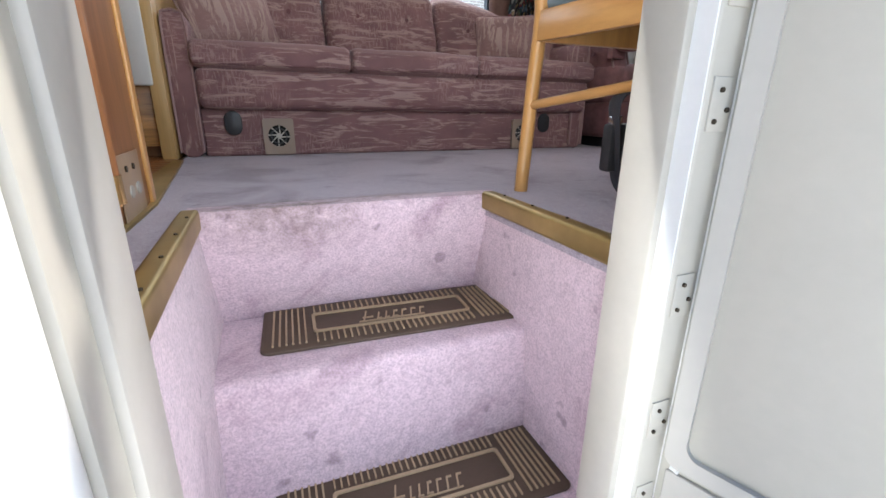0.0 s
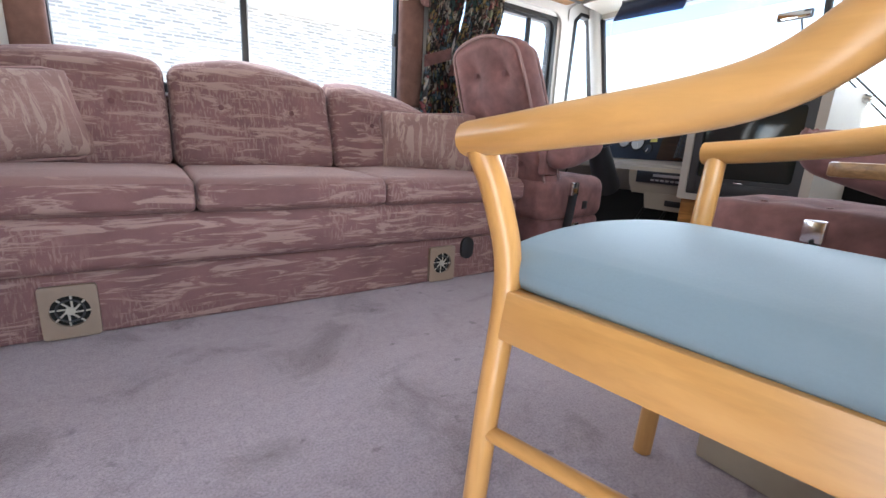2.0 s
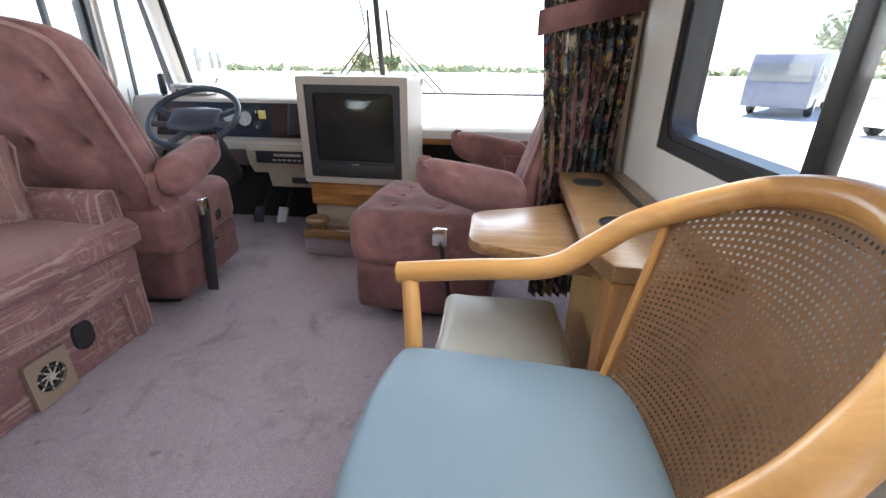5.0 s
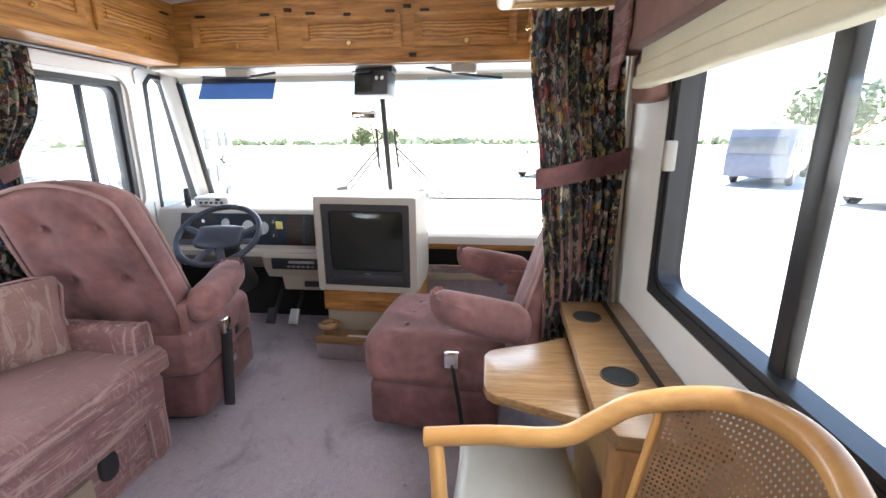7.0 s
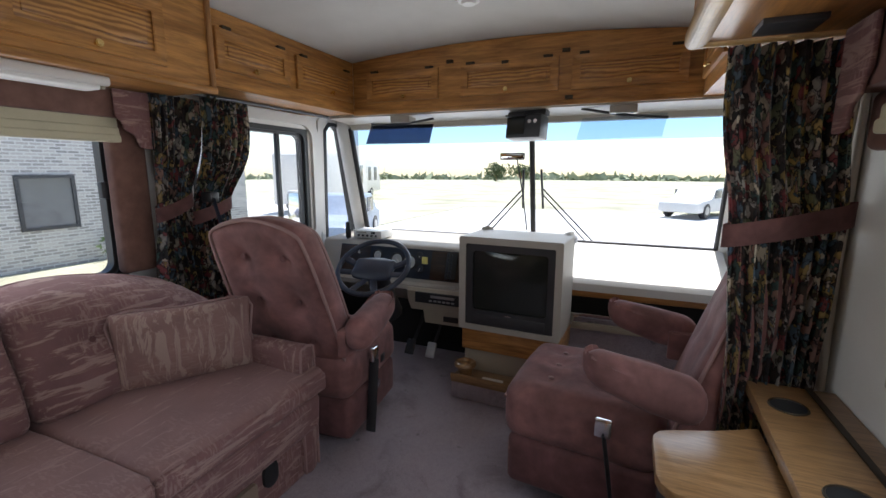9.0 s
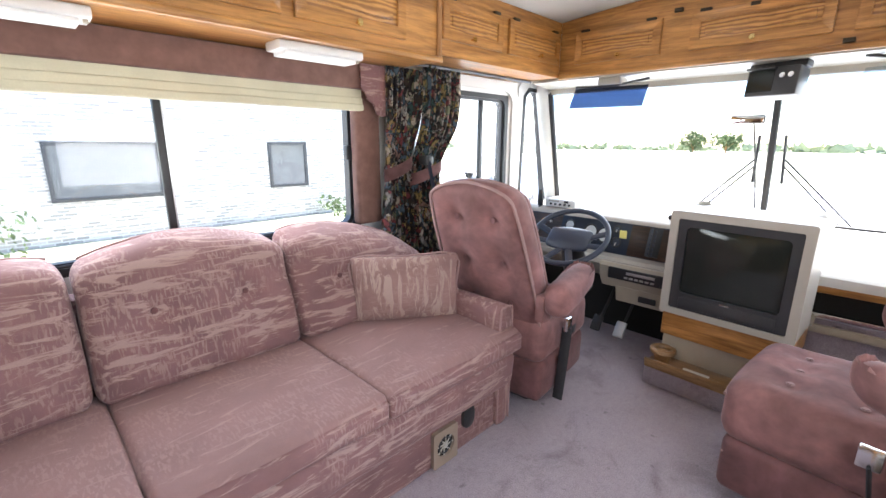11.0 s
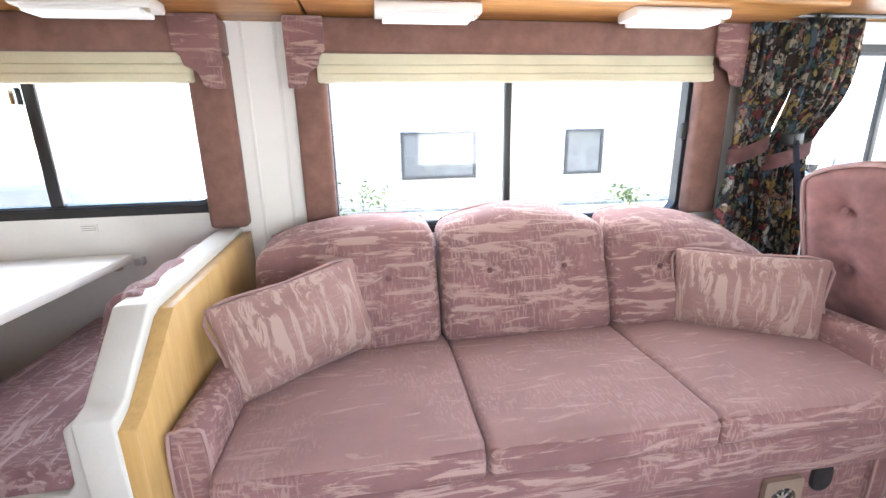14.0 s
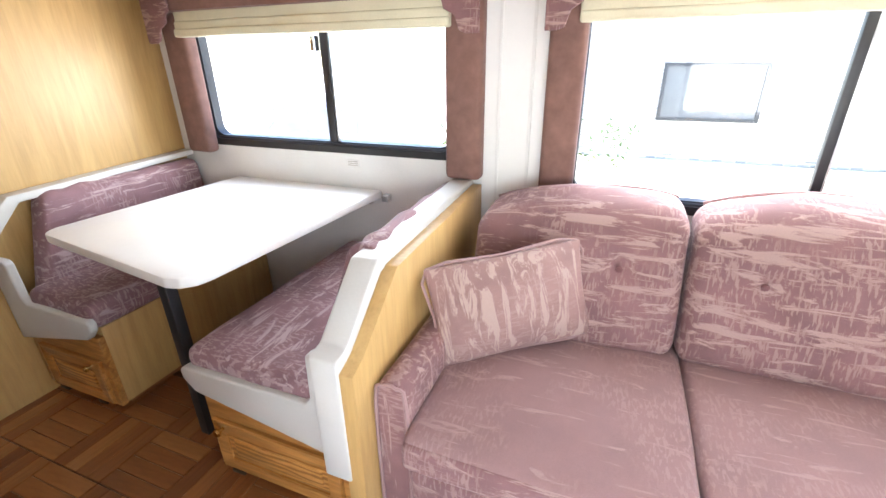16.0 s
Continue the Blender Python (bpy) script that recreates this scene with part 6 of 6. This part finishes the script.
for k, (x, y, tr_, sp_) in enumerate(((34, -22, 1.5, 3.2), (30, -30, 1.5, 3.5), (95, 23, 1.0, 2.2), (97, 29, 1.0, 2.4))):
    leafy("tree", x, y, GROUND, tr_, sp_, 900, 0.3, "green broadleaf tree at the edge of the yard", k)
for k, (x, y, sp_) in enumerate(((-0.6, 12.2, 0.8), (0.6, 12.3, 0.7), (7.2, 12.3, 0.45), (9.5, 12.2, 0.6), (-3, 12.2, 0.6))):
    leafy("shrub", x, y, GROUND, 0.0, sp_, 140, 0.07, "low green shrub against the brick building", 20 + k)
rng = random.Random(9)
fv, ff = [], []
for _ in range(1800):
    a = rng.uniform(-0.9, 1.3)
    r = rng.uniform(118, 130)
    c = Vector((r * math.cos(a), r * math.sin(a), GROUND + abs(rng.gauss(0, 1)) * (0.35 + 0.25 * math.sin(a * 14))))
    u, v = Vector((rng.gauss(0, 1), rng.gauss(0, 1), rng.gauss(0, 1))) * 0.7, Vector((rng.gauss(0, 1), rng.gauss(0, 1), rng.gauss(0, 1))) * 0.7
    n = len(fv)
    fv += [c - u, c + v, c + u, c - v]
    ff.append((n, n + 1, n + 2, n + 3))
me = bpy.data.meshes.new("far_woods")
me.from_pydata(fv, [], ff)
# leaf green lightened: the distance haze is painted into the colour
me.materials.append(plain("hazed_far_leaf", (0.3, 0.34, 0.22), 0.9, vary=0.3))
tagged(new("far_woods", me), "distant line of green woods, paled as by haze", "woods", kind="stuff")

# ---- parquet blocks, last ----
PQ = bpy.data.objects["floor_parquet_base"]
blk = {}
for d_ in ("x", "y"):
    bm = box(-0.118, 0.118, -0.0285, 0.0285, -0.004, 0.004, 0.0015, 1) if d_ == "x" else box(-0.0285, 0.0285, -0.118, 0.118, -0.004, 0.004, 0.0015, 1)
    me = bpy.data.meshes.new("parquet_block")
    bm.to_mesh(me)
    bm.free()
    mm, mt_, mb_ = nodes_of("parquet_" + d_)
    vv = coords(mt_, (2, 22, 22) if d_ == "x" else (22, 2, 22))
    inf = mt_.nodes.new("ShaderNodeObjectInfo")
    g_ = noise_tex(mt_, vv, 2.0, 4, 0.6, 0.8)
    base_ = ramp(mt_, inf.outputs["Random"], ((0.0, (0.17, 0.055, 0.016)), (0.5, (0.27, 0.1, 0.03)), (1.0, (0.4, 0.17, 0.055))))
    mt_.links.new(mix(mt_, 1.0, base_, ramp(mt_, g_, ((0.3, (0.65, 0.65, 0.65)), (0.7, (1, 1, 1)))), "MULTIPLY"), mb_.inputs["Base Color"])
    mb_.inputs["Roughness"].default_value = 0.3
    me.materials.append(mm)
    blk[d_] = me
for i in range(7):
    for j in range(6):
        d_ = "x" if (i + j) % 2 else "y"
        for k in range(4):
            o = (k - 1.5) * 0.0595
            cx, cy = 0.08 - 0.24 * i, 1.9 + 0.24 * j - 0.12
            if cy > 3.2:
                continue
            ob = new("parquet_block", blk[d_])
            ob.location = (cx + (0 if d_ == "x" else o), cy + (o if d_ == "x" else 0), -0.001)
            ob.parent = PQ
